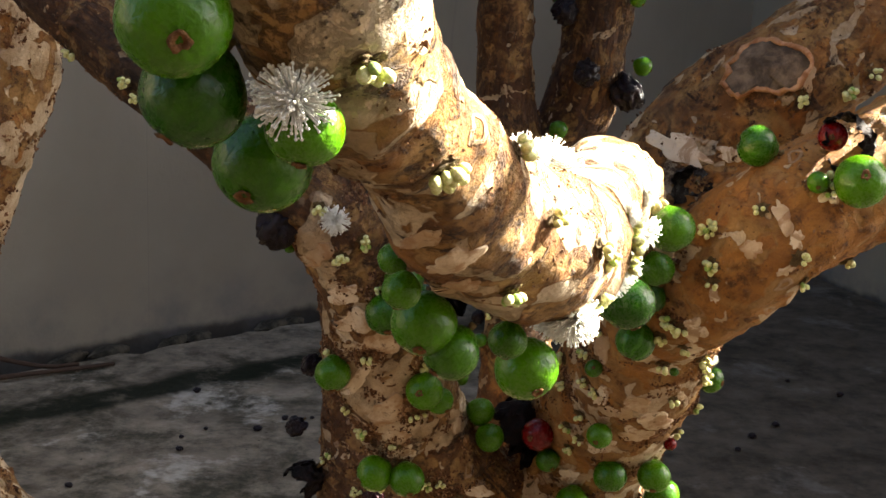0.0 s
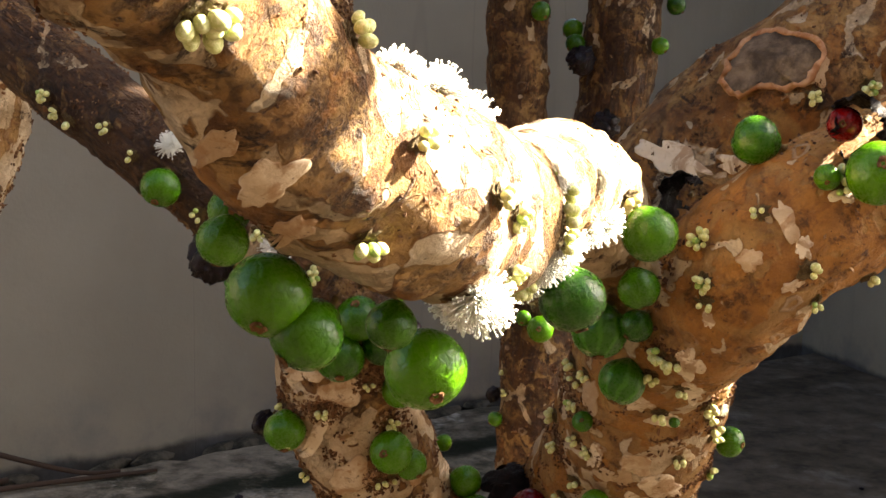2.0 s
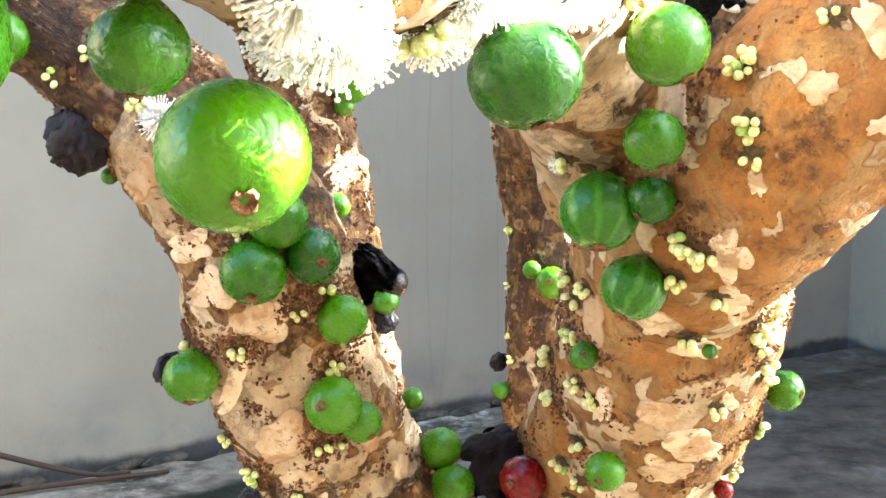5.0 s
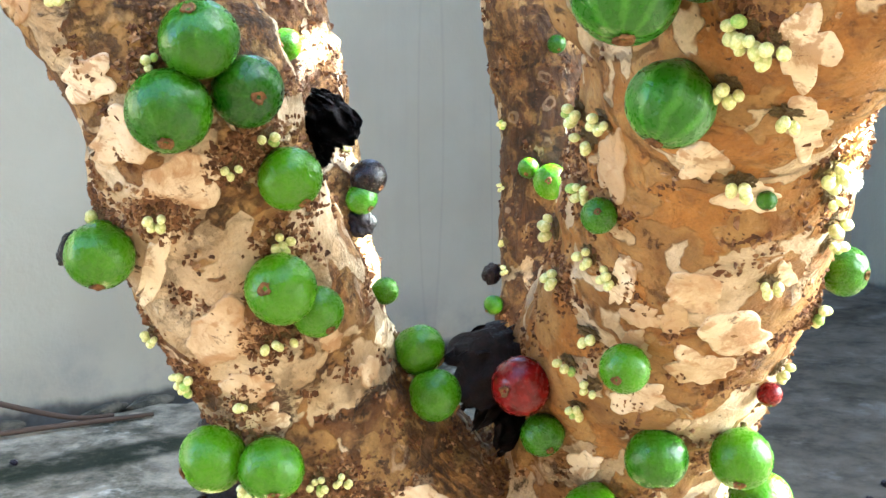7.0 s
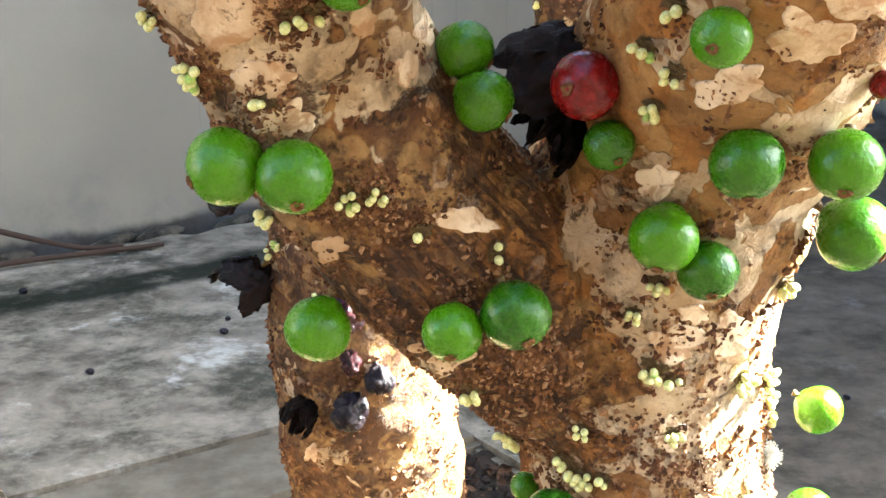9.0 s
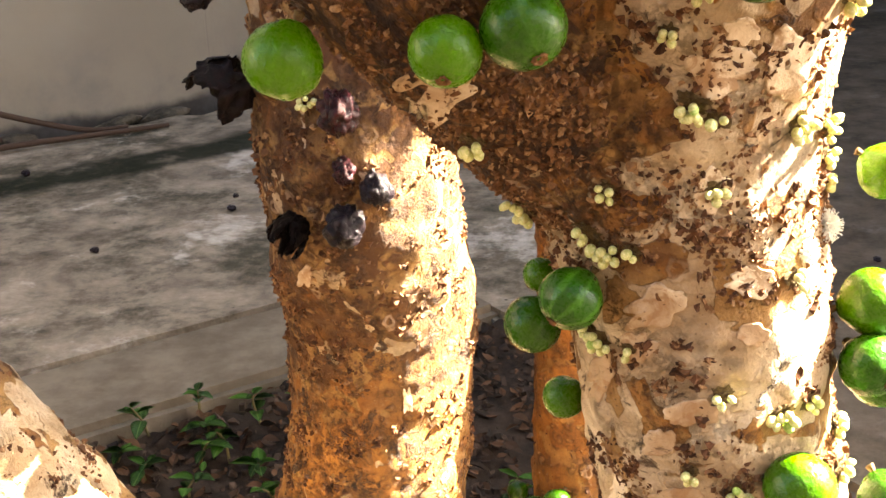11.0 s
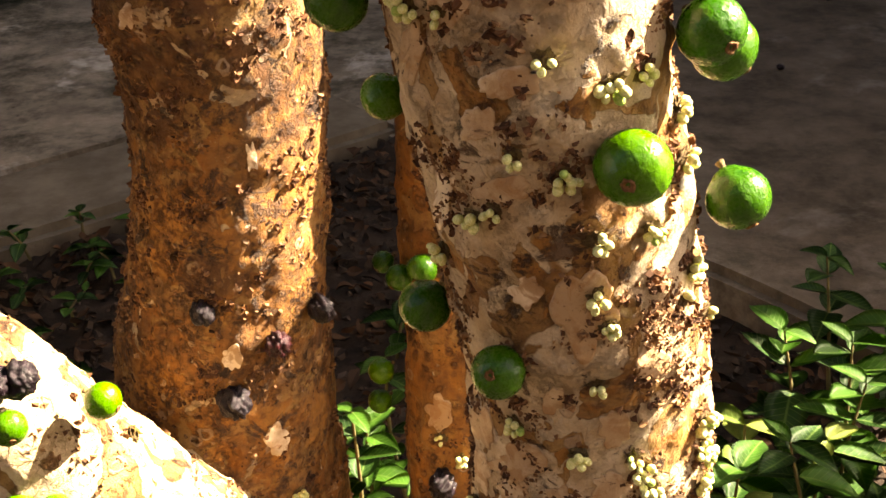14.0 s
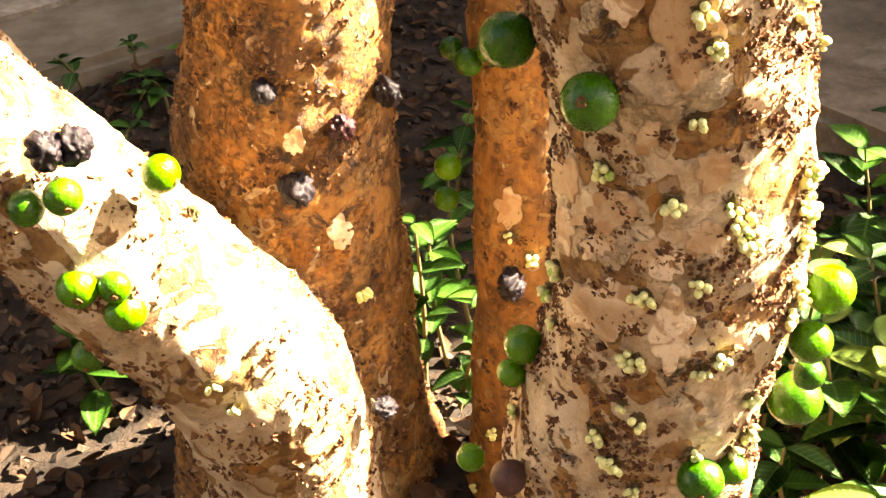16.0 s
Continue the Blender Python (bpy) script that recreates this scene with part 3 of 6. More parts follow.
# ---- leaves, weeds and litter ----
def leaf_material(name, a, b, rough=0.4):
    n = Nodes(name, rough, 0.30)
    rnd = n.node("ObjectInfo").outputs["Random"]
    x, y, z = n.split(n.coord)[:3]
    vein = n.ramp(n.math("ABSOLUTE", x), 0.0, 0.03, 1.0, 0.0)
    side = n.ramp(n.math("SINE", n.math("MULTIPLY", n.math("SUBTRACT", y, n.math("MULTIPLY", n.math("ABSOLUTE", x), 0.8)), 60)), 0.8, 1.0)
    col = n.mix(n.ramp(n.math("ADD", n.noise(3, 4), n.math("MULTIPLY_ADD", rnd, 0.7, -0.35)), 0.25, 0.8), a, b)
    col = n.mix(n.math("MULTIPLY", n.math("MAXIMUM", vein, n.math("MULTIPLY", side, 0.5)), 0.4), col, (0.22, 0.33, 0.09))
    n.b.inputs["Subsurface Weight"].default_value = 0.0
    n.b.inputs["Transmission Weight"].default_value = 0.0
    m = n.done(col, None, n.bump(n.math("ADD", n.noise(14, 3), n.math("MULTIPLY", side, 0.4)), 0.0006))
    t = n.node("BsdfTranslucent")
    n.put(t.inputs["Color"], col)
    s = n.node("MixShader")
    s.inputs[0].default_value = 0.3
    n.t.links.new(n.b.outputs[0], s.inputs[1]), n.t.links.new(t.outputs[0], s.inputs[2])
    n.t.links.new(s.outputs[0], n.t.nodes["Material Output"].inputs[0])
    return m


def island_material(name, a, b, rough=0.85):
    n = Nodes(name, rough, 0.25)
    r = n.node("NewGeometry").outputs["Random Per Island"]
    col = n.mix(n.ramp(n.math("ADD", n.math("MULTIPLY", r, 0.8), n.math("MULTIPLY", n.noise(60, 4), 0.3)), 0.1, 1.0), a, b)
    return n.done(col, None, n.bump(n.noise(300, 4, 0.7), 0.0008))


LEAF = leaf_material("leaf_green", (0.012, 0.052, 0.006), (0.045, 0.145, 0.012), 0.5)
YOUNG = leaf_material("leaf_yellow_green", (0.11, 0.18, 0.03), (0.24, 0.30, 0.07), 0.5)
LITTER = island_material("dry_leaf", (0.008, 0.005, 0.003), (0.075, 0.036, 0.016))
CLOD = island_material("clod", (0.010, 0.007, 0.005), (0.075, 0.05, 0.034), 0.95)
TWIG = island_material("dry_twig", (0.030, 0.018, 0.012), (0.075, 0.045, 0.028))
STEM = island_material("green_stem", (0.09, 0.07, 0.03), (0.16, 0.14, 0.05))


def leaf_mesh(name, width, curl, material, rows=9):
    """An ovate leaf of length 1 along y, folded on its midrib, with thickness."""
    bm = bmesh.new()
    grid = []
    for i in range(rows):
        t = i / (rows - 1)
        w = width * (math.sin(math.pi * t ** 0.8) ** 0.85 + 0.01)
        grid.append([bm.verts.new((s * w, t, -curl * t * t + 0.35 * abs(s) * w + 0.01 * math.sin(9 * t + 3 * s))) for s in (-1, -0.5, 0, 0.5, 1)])
    for a, b in zip(grid, grid[1:]):
        for k in range(4):
            bm.faces.new((a[k], a[k + 1], b[k + 1], b[k]))
    bmesh.ops.solidify(bm, geom=bm.faces[:], thickness=0.008)
    return mesh_of(name, bm, material)


LEAVES = [leaf_mesh("leaf", w, c, LEAF) for w, c in ((0.28, 0.15), (0.31, 0.3), (0.26, 0.05))]
YOUNGS = [leaf_mesh("leaf", w, c, YOUNG) for w, c in ((0.25, 0.2), (0.22, 0.35))]


def plant(x, y, height, pairs, size, seed, young=0, lean=(0, 0), label="low green shrub shoot with paired oval leaves", category="plant"):
    """A shoot with opposite oval leaves."""
    rnd = random.Random(seed)
    z0 = soil_place(x, y)[2] - 0.01
    ob = tagged(new("shrub_shoot"), label, category, "plants round the tree")
    ob.location = (x, y, z0)
    top = Vector((lean[0] + rnd.uniform(-0.02, 0.02), lean[1] + rnd.uniform(-0.02, 0.02), height))
    rows = [(0, 0, 0, 0.0022), (*(top * 0.5 + Vector((rnd.uniform(-0.01, 0.01), rnd.uniform(-0.01, 0.01), 0.01))), 0.0017), (*top, 0.0009)]
    s = spline(rows, 0.01)
    part("stem", tube(bmesh.new(), rows, 7, 0.012), ob, "", STEM)
    for k in range(pairs):
        q = s[min(len(s) - 1, int(len(s) * (0.25 + 0.75 * (k + 1) / pairs)))]
        for h in (0, math.pi):
            a = k * 1.4 + h + rnd.uniform(-0.35, 0.35)
            lf = part("leaf", YOUNGS[k % 2] if k >= pairs - young else LEAVES[(k + seed) % 3], ob)
            l = size * rnd.uniform(0.7, 1.15) * (0.75 if k == pairs - 1 else 1.0)
            lf.matrix_local = Matrix.Translation(q[:3]) @ Matrix.Rotation(a, 4, "Z") @ Matrix.Rotation(rnd.uniform(-0.15, 0.5), 4, "X") @ Matrix.Diagonal((l, l, l, 1))
    return ob


for i, (x, y, h, n, s, yg) in enumerate((
        (0.295, 0.86, 0.17, 5, 0.042, 1), (0.335, 0.94, 0.20, 6, 0.045, 0), (0.395, 1.03, 0.18, 6, 0.045, 0), (0.325, 1.05, 0.13, 4, 0.055, 3), (0.43, 1.12, 0.19, 6, 0.042, 0), (0.265, 0.93, 0.12, 4, 0.040, 0),
        (0.46, 0.97, 0.17, 5, 0.045, 2), (0.375, 0.87, 0.13, 5, 0.042, 2), (0.245, 0.81, 0.10, 4, 0.040, 0), (0.50, 1.07, 0.20, 5, 0.045, 0), (0.33, 0.80, 0.09, 4, 0.040, 1), (0.29, 1.0, 0.10, 4, 0.044, 0),
        (0.235, 0.90, 0.13, 4, 0.040, 0), (0.41, 0.93, 0.10, 4, 0.044, 0), (0.45, 1.22, 0.22, 6, 0.04, 0),
        (0.27, 0.99, 0.15, 5, 0.044, 0), (0.31, 0.90, 0.10, 4, 0.046, 2), (0.36, 1.10, 0.20, 6, 0.044, 0), (0.42, 0.86, 0.15, 5, 0.044, 0), (0.48, 1.15, 0.22, 6, 0.042, 0), (0.35, 0.99, 0.16, 5, 0.046, 1),
        (0.28, 1.10, 0.12, 4, 0.044, 0), (0.255, 0.76, 0.13, 4, 0.044, 1), (0.30, 0.74, 0.16, 4, 0.046, 0), (0.34, 0.84, 0.19, 5, 0.046, 1), (0.27, 0.86, 0.19, 5, 0.046, 2), (0.40, 0.80, 0.17, 4, 0.046, 0))):
    plant(x, y, h * 0.78, n, s * 1.25, i, yg)
for i, (x, y, h, n, s) in enumerate(((-0.012, 0.985, 0.17, 6, 0.036), (0.008, 1.01, 0.14, 5, 0.036), (0.022, 0.965, 0.12, 5, 0.034), (-0.028, 1.03, 0.12, 4, 0.038), (0.012, 0.94, 0.08, 4, 0.03), (0.03, 1.05, 0.16, 5, 0.036),
                                    (0.02, 1.35, 0.10, 4, 0.04), (-0.26, 0.98, 0.08, 4, 0.04), (-0.29, 1.05, 0.07, 3, 0.045))):
    plant(x, y, h, n, s, 50 + i)
for i, (x, y) in enumerate(((-0.335, 1.545), (-0.355, 1.60), (-0.30, 1.50), (-0.39, 1.46), (-0.33, 1.42), (-0.27, 1.58), (-0.44, 1.50), (-0.36, 1.36), (-0.24, 1.40), (-0.30, 1.30), (-0.22, 1.62), (-0.41, 1.56), (-0.26, 1.47), (-0.34, 1.50), (-0.20, 1.52))):
    plant(x, y, 0.03 + 0.012 * (i % 3), 3, 0.030, 80 + i, 0, label="small bright green weed in the leaf litter", category="weed")


def scatter(name, pieces, material, label, category):
    """Many small pieces that nobody could count, as one object."""
    co, faces, base = [], [], 0
    for c, f in pieces:
        co.append(c), faces.append(f + base)
        base += len(c)
    me = bpy.data.meshes.new(name)
    me.from_pydata(np.concatenate(co).tolist(), [], np.concatenate(faces).tolist())
    me.materials.append(material)
    return tagged(new(name, me), label, category, kind="stuff")


def rotation(rng, flat=1.0):
    a, b, c = rng.uniform(0, 6.28), rng.normal(0, 0.45 * flat), rng.normal(0, 0.45 * flat)
    return np.array(Euler((b, c, a)).to_matrix())


def litter_piece(rng, x, y, size):
    """A curled dry leaf: two skins a hair apart."""
    t = np.linspace(0, 1, 5)
    w = 0.28 * np.sin(np.pi * t ** 0.8) + 0.01
    bend, fold = rng.uniform(-0.5, 0.9), rng.uniform(0.1, 0.9)
    rows = np.stack([np.stack((s * w, t - 0.5, bend * (t - 0.5) ** 2 + fold * abs(s) * w), 1) for s in (-1, 0, 1)], 1).reshape(-1, 3)
    rows = np.concatenate((rows, rows - (0, 0, 0.03)))
    f = [[i * 3 + k, i * 3 + k + 1, i * 3 + k + 4, i * 3 + k + 3] for i in range(4) for k in range(2)]
    f = np.array(f + [[q + 15 for q in g[::-1]] for g in f])
    z = soil_place(x, y)[2] + rng.uniform(0.003, 0.014)
    return (rows * size) @ rotation(rng).T + (x, y, z), f


CUBE = np.array([(0, 3, 2, 1), (4, 5, 6, 7), (0, 1, 5, 4), (1, 2, 6, 5), (2, 3, 7, 6), (3, 0, 4, 7)])


def clod_piece(rng, x, y, size, z=None):
    """A rough lump of six uneven sides."""
    c = np.array([(-1, -1, -1), (1, -1, -1), (1, 1, -1), (-1, 1, -1), (-1, -1, 1), (1, -1, 1), (1, 1, 1), (-1, 1, 1)], float) * 0.6
    c += rng.uniform(-0.38, 0.38, c.shape)
    z = soil_place(x, y)[2] + 0.2 * size if z is None else z
    return (c * size * (1, rng.uniform(0.5, 1), rng.uniform(0.4, 0.9))) @ rotation(rng, 2).T + (x, y, z), CUBE


def bed_spots(rng, n, x0, x1, y0, y1):
    out = []
    while len(out) < n:
        p = Vector((rng.uniform(x0, x1), rng.uniform(y0, y1), 0))
        q = p - CORNER
        if q.dot(ACROSS) < -0.02 and not (q.dot(ALONG) > 0.58 and q.dot(ACROSS) > -1.62 and q.dot(ALONG) > 0.6):
            out.append(p)
    return out


rng = np.random.default_rng(5)
scatter("leaf_litter", [litter_piece(rng, p.x, p.y, rng.uniform(0.008, 0.026)) for p in bed_spots(rng, 3200, -0.75, 0.6, 0.75, 1.9)], LITTER, "brown dry fallen leaves on dark soil", "leaf litter")
scatter("soil_crumbs", [clod_piece(rng, p.x, p.y, rng.uniform(0.002, 0.009)) for p in bed_spots(rng, 3500, -0.75, 0.6, 0.7, 1.8)], CLOD, "dark soil crumbs and small stones", "soil crumbs")


# ---- kinds of small things on the tree ----
from mathutils.bvhtree import BVHTree


def wood_tree():
    co, faces = [], []
    for o in wood.values():
        n, k = len(o.data.vertices), len(o.data.polygons)
        a, b = np.empty(n * 3), np.empty(k * 4, int)
        o.data.vertices.foreach_get("co", a), o.data.loops.foreach_get("vertex_index", b)
        faces.append(b.reshape(-1, 4) + sum(len(c) for c in co))
        co.append(a.reshape(-1, 3))
    co, faces = np.concatenate(co), np.concatenate(faces)
    return BVHTree.FromPolygons(co.tolist(), faces.tolist()), co, faces


BVH, WOOD_CO, WOOD_FACES = wood_tree()


def green_material(name, dark, light, stripes=0.0, rough=0.3):
    n = Nodes(name, rough, 0.33)
    rnd = n.node("ObjectInfo").outputs["Random"]
    x, y, z = n.split(n.coord)[:3]
    ang = n.math("ARCTAN2", y, x)
    rib = n.math("SINE", n.math("MULTIPLY_ADD", ang, 9.0, n.math("MULTIPLY", n.noise(1.6, 2), 3.0)))
    col = n.mix(n.ramp(n.math("ADD", n.math("MULTIPLY", n.noise(1.3, 2), 0.45), n.math("MULTIPLY", rnd, 0.5)), 0.1, 0.85), dark, light)
    col = n.mix(n.math("MULTIPLY", n.ramp(rib, 0.2, 1.0), stripes), col, (0.10, 0.28, 0.03))
    dots = n.ramp(n.voro(16), 0.05, 0.13, 1.0, 0.0)
    col = n.mix(n.math("MULTIPLY", dots, 0.22), col, (0.14, 0.32, 0.03))
    scar = n.ramp(n.noise(5, 6, 0.7, 1.5), 0.66, 0.70)
    col = n.mix(n.math("MULTIPLY", scar, 0.3), col, (0.27, 0.30, 0.10))
    h = n.math("ADD", n.math("MULTIPLY", n.noise(4.5, 2.5, 0.5, 0.6), 0.8), n.math("MULTIPLY", rib, 0.05 + 0.25 * stripes))
    n.b.inputs["Subsurface Weight"].default_value = 0.12
    n.b.inputs["Subsurface Radius"].default_value = (1.0, 1.0, 0.1)
    n.b.inputs["Subsurface Scale"].default_value = 0.004
    n.b.inputs["Coat Weight"].default_value, n.b.inputs["Coat Roughness"].default_value = 0.0, 0.2
    return n.done(col, n.ramp(n.noise(9, 3), 0.3, 0.7, rough - 0.06, rough + 0.14), n.bump(h, 0.0010, 0.55))


def skin_material(name, a, b, rough, relief=0.12, spec=0.5, scale=4):
    n = Nodes(name, rough, spec)
    col = n.mix(n.ramp(n.noise(scale, 5, 0.65, 0.6), 0.35, 0.68), a, b)
    return n.done(col, n.ramp(n.noise(scale * 2, 3), 0.3, 0.7, rough - 0.1, rough + 0.12), n.bump(n.noise(scale * 4, 5, 0.65), relief * 0.004))


GREEN = green_material("unripe_skin", (0.007, 0.056, 0.0005), (0.066, 0.195, 0.0006), 0.10, 0.25)
STRIPED = green_material("ribbed_unripe_skin", (0.006, 0.056, 0.001), (0.032, 0.14, 0.0015), 0.36, 0.28)
RIPE = skin_material("ripe_skin", (0.075, 0.0012, 0.002), (0.19, 0.004, 0.006), 0.24, 0.02, 0.30, 2.5)
BROWNSKIN = skin_material("overripe_skin", (0.035, 0.010, 0.008), (0.08, 0.022, 0.014), 0.4)
BLACKSKIN = skin_material("black_skin", (0.004, 0.0025, 0.003), (0.012, 0.005, 0.006), 0.3, 0.05, 0.25)
RAISIN = skin_material("dried_skin", (0.003, 0.002, 0.003), (0.016, 0.008, 0.013), 0.36, 0.16, 0.26)
MAROON = skin_material("dried_red_skin", (0.008, 0.001, 0.002), (0.050, 0.004, 0.007), 0.32, 0.14, 0.3)
HUSK = skin_material("husk_skin", (0.002, 0.0012, 0.0012), (0.014, 0.005, 0.004), 0.5, 0.2, 0.22)
DRY = skin_material("dry_calyx", (0.10, 0.045, 0.018), (0.30, 0.15, 0.06), 0.8, 0.25, 0.2)
STALK = skin_material("stalk", (0.09, 0.05, 0.02), (0.20, 0.14, 0.05), 0.7, 0.2, 0.3)
BUD = skin_material("bud_skin", (0.50, 0.54, 0.17), (0.78, 0.76, 0.40), 0.4, 0.05, 0.45, 2)
BUDGREEN = skin_material("green_bud_skin", (0.22, 0.40, 0.07), (0.45, 0.55, 0.16), 0.45, 0.05, 0.4, 2)
WHITE = skin_material("stamen_white", (0.78, 0.78, 0.70), (0.86, 0.86, 0.80), 0.5, 0.02, 0.3, 2)
ANTHER = skin_material("anther", (0.72, 0.66, 0.42), (0.80, 0.74, 0.50), 0.6, 0.02, 0.3, 2)


def ball(radius=1.0, u=28, v=18):
    bm = bmesh.new()
    bmesh.ops.create_uvsphere(bm, u_segments=u, v_segments=v, radius=radius)
    return bm


def fruit_body(seed):
    """A slightly flattened ball, drawn out a little at the stalk."""
    bm = ball()
    off = Vector((seed * 3.1, seed * 1.7, 0))
    for w in bm.verts:
        p = w.co.normalized()
        s = 1 + 0.018 * noise.noise(p * 1.6 + off) + 0.006 * noise.noise(p * 5 + off)
        s += 0.10 * max(0.0, -p.z - 0.86) / 0.14 - 0.05 * max(0.0, p.z - 0.93) / 0.07
        w.co = Vector((p.x, p.y, p.z * 0.95)) * s
    return mesh_of("fruit", bm)


def calyx_mesh(seed):
    """The dry ragged crown at a fruit's tip."""
    rnd = random.Random(seed)
    bm = bmesh.new()
    rings = []
    for r, z in ((0.05, 0.885), (0.10, 0.925), (0.15, 0.965), (0.20, 0.945), (0.17, 0.90)):
        rings.append([bm.verts.new((r * math.cos(a) * (1 + 0.25 * rnd.uniform(-1, 1)), r * math.sin(a) * (1 + 0.25 * rnd.uniform(-1, 1)), z + rnd.uniform(-0.015, 0.03)))
                      for a in np.linspace(0, 2 * math.pi, 15, endpoint=False)])
    for a, b in zip(rings, rings[1:]):
        for k in range(15):
            bm.faces.new((a[k], a[(k + 1) % 15], b[(k + 1) % 15], b[k]))
    bm.faces.new(rings[0][::-1])
    return mesh_of("calyx", bm, DRY)


def stalk_mesh():
    return mesh_of("stalk", tube(bmesh.new(), [(0, 0, -0.9, 0.09), (0.02, 0, -1.05, 0.10), (0, 0.02, -1.25, 0.16)], 8, 0.05), STALK)


BODIES = [fruit_body(i) for i in range(4)]
CALYXES = [calyx_mesh(i) for i in range(3)]
STALKMESH = stalk_mesh()
SKINS = {"fruit": GREEN, "striped": STRIPED, "ripe": RIPE, "brown": BROWNSKIN, "black": BLACKSKIN, "halfripe": RIPE}
SKINNED = {}
FRUIT_LABELS = {
    "fruit": "unripe glossy green fruit growing straight from the bark", "striped": "unripe green fruit with paler ribs on the bark",
    "ripe": "ripe glossy dark red fruit beside a torn black husk", "brown": "overripe brown fruit low on the trunk",
    "black": "ripe black fruit at the side of a stem", "halfripe": "small half-eaten red fruit with a dry brown top"}
count = [0]


def skinned(i, kind):
    if (i, kind) not in SKINNED:
        me = BODIES[i].copy()
        me.materials.append(SKINS[kind])
        SKINNED[i, kind] = me
    return SKINNED[i, kind]


def facing(p, z, r):
    """A pose at p whose z axis points along z, scaled by r."""
    q = Vector(z).to_track_quat("Z", "Y")
    return Matrix.LocRotScale(Vector(p), q, Vector((r, r, r)))


def fruit(kind, x, y, z, r, tip=None):
    """A fruit on the bark; tip: where its crown points."""
    p = Vector((x, y, z))
    near, no, _, gap = BVH.find_nearest(p)
    away = (p - near).normalized() if gap > 1e-5 and (p - near).dot(no) > 0 else no
    axis = Vector(tip) if tip else (away + Vector((0, 0, -0.75))).normalized()
    i = count[0] = count[0] + 1
    ob = new("fruit", skinned(i % 4, kind))
    ob.matrix_world = facing(p, axis, r) @ Matrix.Rotation(i * 2.4, 4, "Z")
    tagged(ob, FRUIT_LABELS[kind], "fruit", "fruits on the stems")
    part("calyx", CALYXES[i % 3], ob, "dry brown crown")
    part("stalk", STALKMESH, ob)
    return ob


def crumple(seed, deep, torn=0.0):
    """A shrunken, folded fruit skin; torn: how much of it is missing."""
    bm = bmesh.new()
    bmesh.ops.create_icosphere(bm, subdivisions=4, radius=1)
    off = Vector((seed * 5.3, 2.1 * seed, seed))
    for w in bm.verts:
        p = w.co.normalized()
        q = p + 0.35 * Vector((noise.noise(p * 1.3 + off), noise.noise(p * 1.3 - off), noise.noise(p * 1.1 + off * 2)))
        fold = min(1.0, abs(noise.noise(Vector((q.x * 2.0, q.y * 2.0, q.z * 1.0)) + off)) * 2.6) ** 0.7 * 0.8 + 0.2 * min(1.0, abs(noise.noise(q * 4.6 + off)) * 2.6) ** 0.8
        w.co = Vector((p.x * 0.98, p.y * 0.9, p.z * 1.1)) * (1.1 - deep * 1.5 + deep * 1.5 * fold + 0.16 * noise.noise(p * 1.2 + off))
    if torn:
        gone = [f for f in bm.faces if f.calc_center_median().normalized().z + 0.5 * noise.noise(f.calc_center_median() * 2 + off) > 1 - torn]
        bmesh.ops.delete(bm, geom=gone, context="FACES")
        inner = bmesh.ops.duplicate(bm, geom=bm.verts[:] + bm.edges[:] + bm.faces[:])["geom"]
        for w in inner:
            if isinstance(w, bmesh.types.BMVert):
                w.co *= 0.93
        bmesh.ops.reverse_faces(bm, faces=[w for w in inner if isinstance(w, bmesh.types.BMFace)])
    return bm


def husk_mesh(seed):
    """A torn black skin: curled flaps round an open cup."""
    rnd = random.Random(seed)
    bm = bmesh.new()
    for f in range(5):
        a0, span, tall, curl = f * 1.257 + rnd.uniform(-0.3, 0.3), rnd.uniform(0.55, 0.95), rnd.uniform(0.9, 1.7), rnd.uniform(-0.5, 0.9)
        off = Vector((seed * 3.7, f * 2.2, 0))
        grid = []
        for i in range(13):
            t = i / 12
            w = span * (1 - 0.55 * t ** 2)
            row = []
            for k in range(11):
                u = k / 5 - 1
                a = a0 + u * w
                r = 0.35 + 0.75 * math.sin(math.pi * (0.12 + 0.5 * t)) - curl * t * t * 0.6 + 0.28 * noise.noise(Vector((u * 2.2, t * 4, f)) + off) + 0.10 * noise.noise(Vector((u * 6, t * 9, f)) + off)
                row.append(bm.verts.new((r * math.cos(a), r * math.sin(a), -0.9 + tall * 1.3 * t - 0.25 * abs(u) ** 2 * t + 0.30 * noise.noise(Vector((u * 3.0, t * 2.5, f)) - off) + 0.12 * noise.noise(Vector((u * 7, t * 5, f)) - off))))
            grid.append(row)
        for r0, r1 in zip(grid, grid[1:]):
            for k in range(10):
                bm.faces.new((r0[k], r0[k + 1], r1[k + 1], r1[k]))
    bmesh.ops.solidify(bm, geom=bm.faces[:], thickness=0.05)
    return mesh_of("fruit_husk", bm, HUSK)


DRIED = {"raisin": [mesh_of("dried_fruit", crumple(i, 0.32), RAISIN) for i in range(4)], "maroon": [mesh_of("dried_fruit", crumple(i + 9, 0.36), MAROON) for i in range(3)],
         "husk": [husk_mesh(i) for i in range(3)]}
DRIED_LABELS = {"raisin": ("dried_fruit", "shrivelled purple-black fruit stuck to the bark"), "maroon": ("dried_fruit", "shrivelled dark red fruit hanging from the bark"),
                "husk": ("fruit_husk", "torn dry black fruit husk clinging to the stem")}


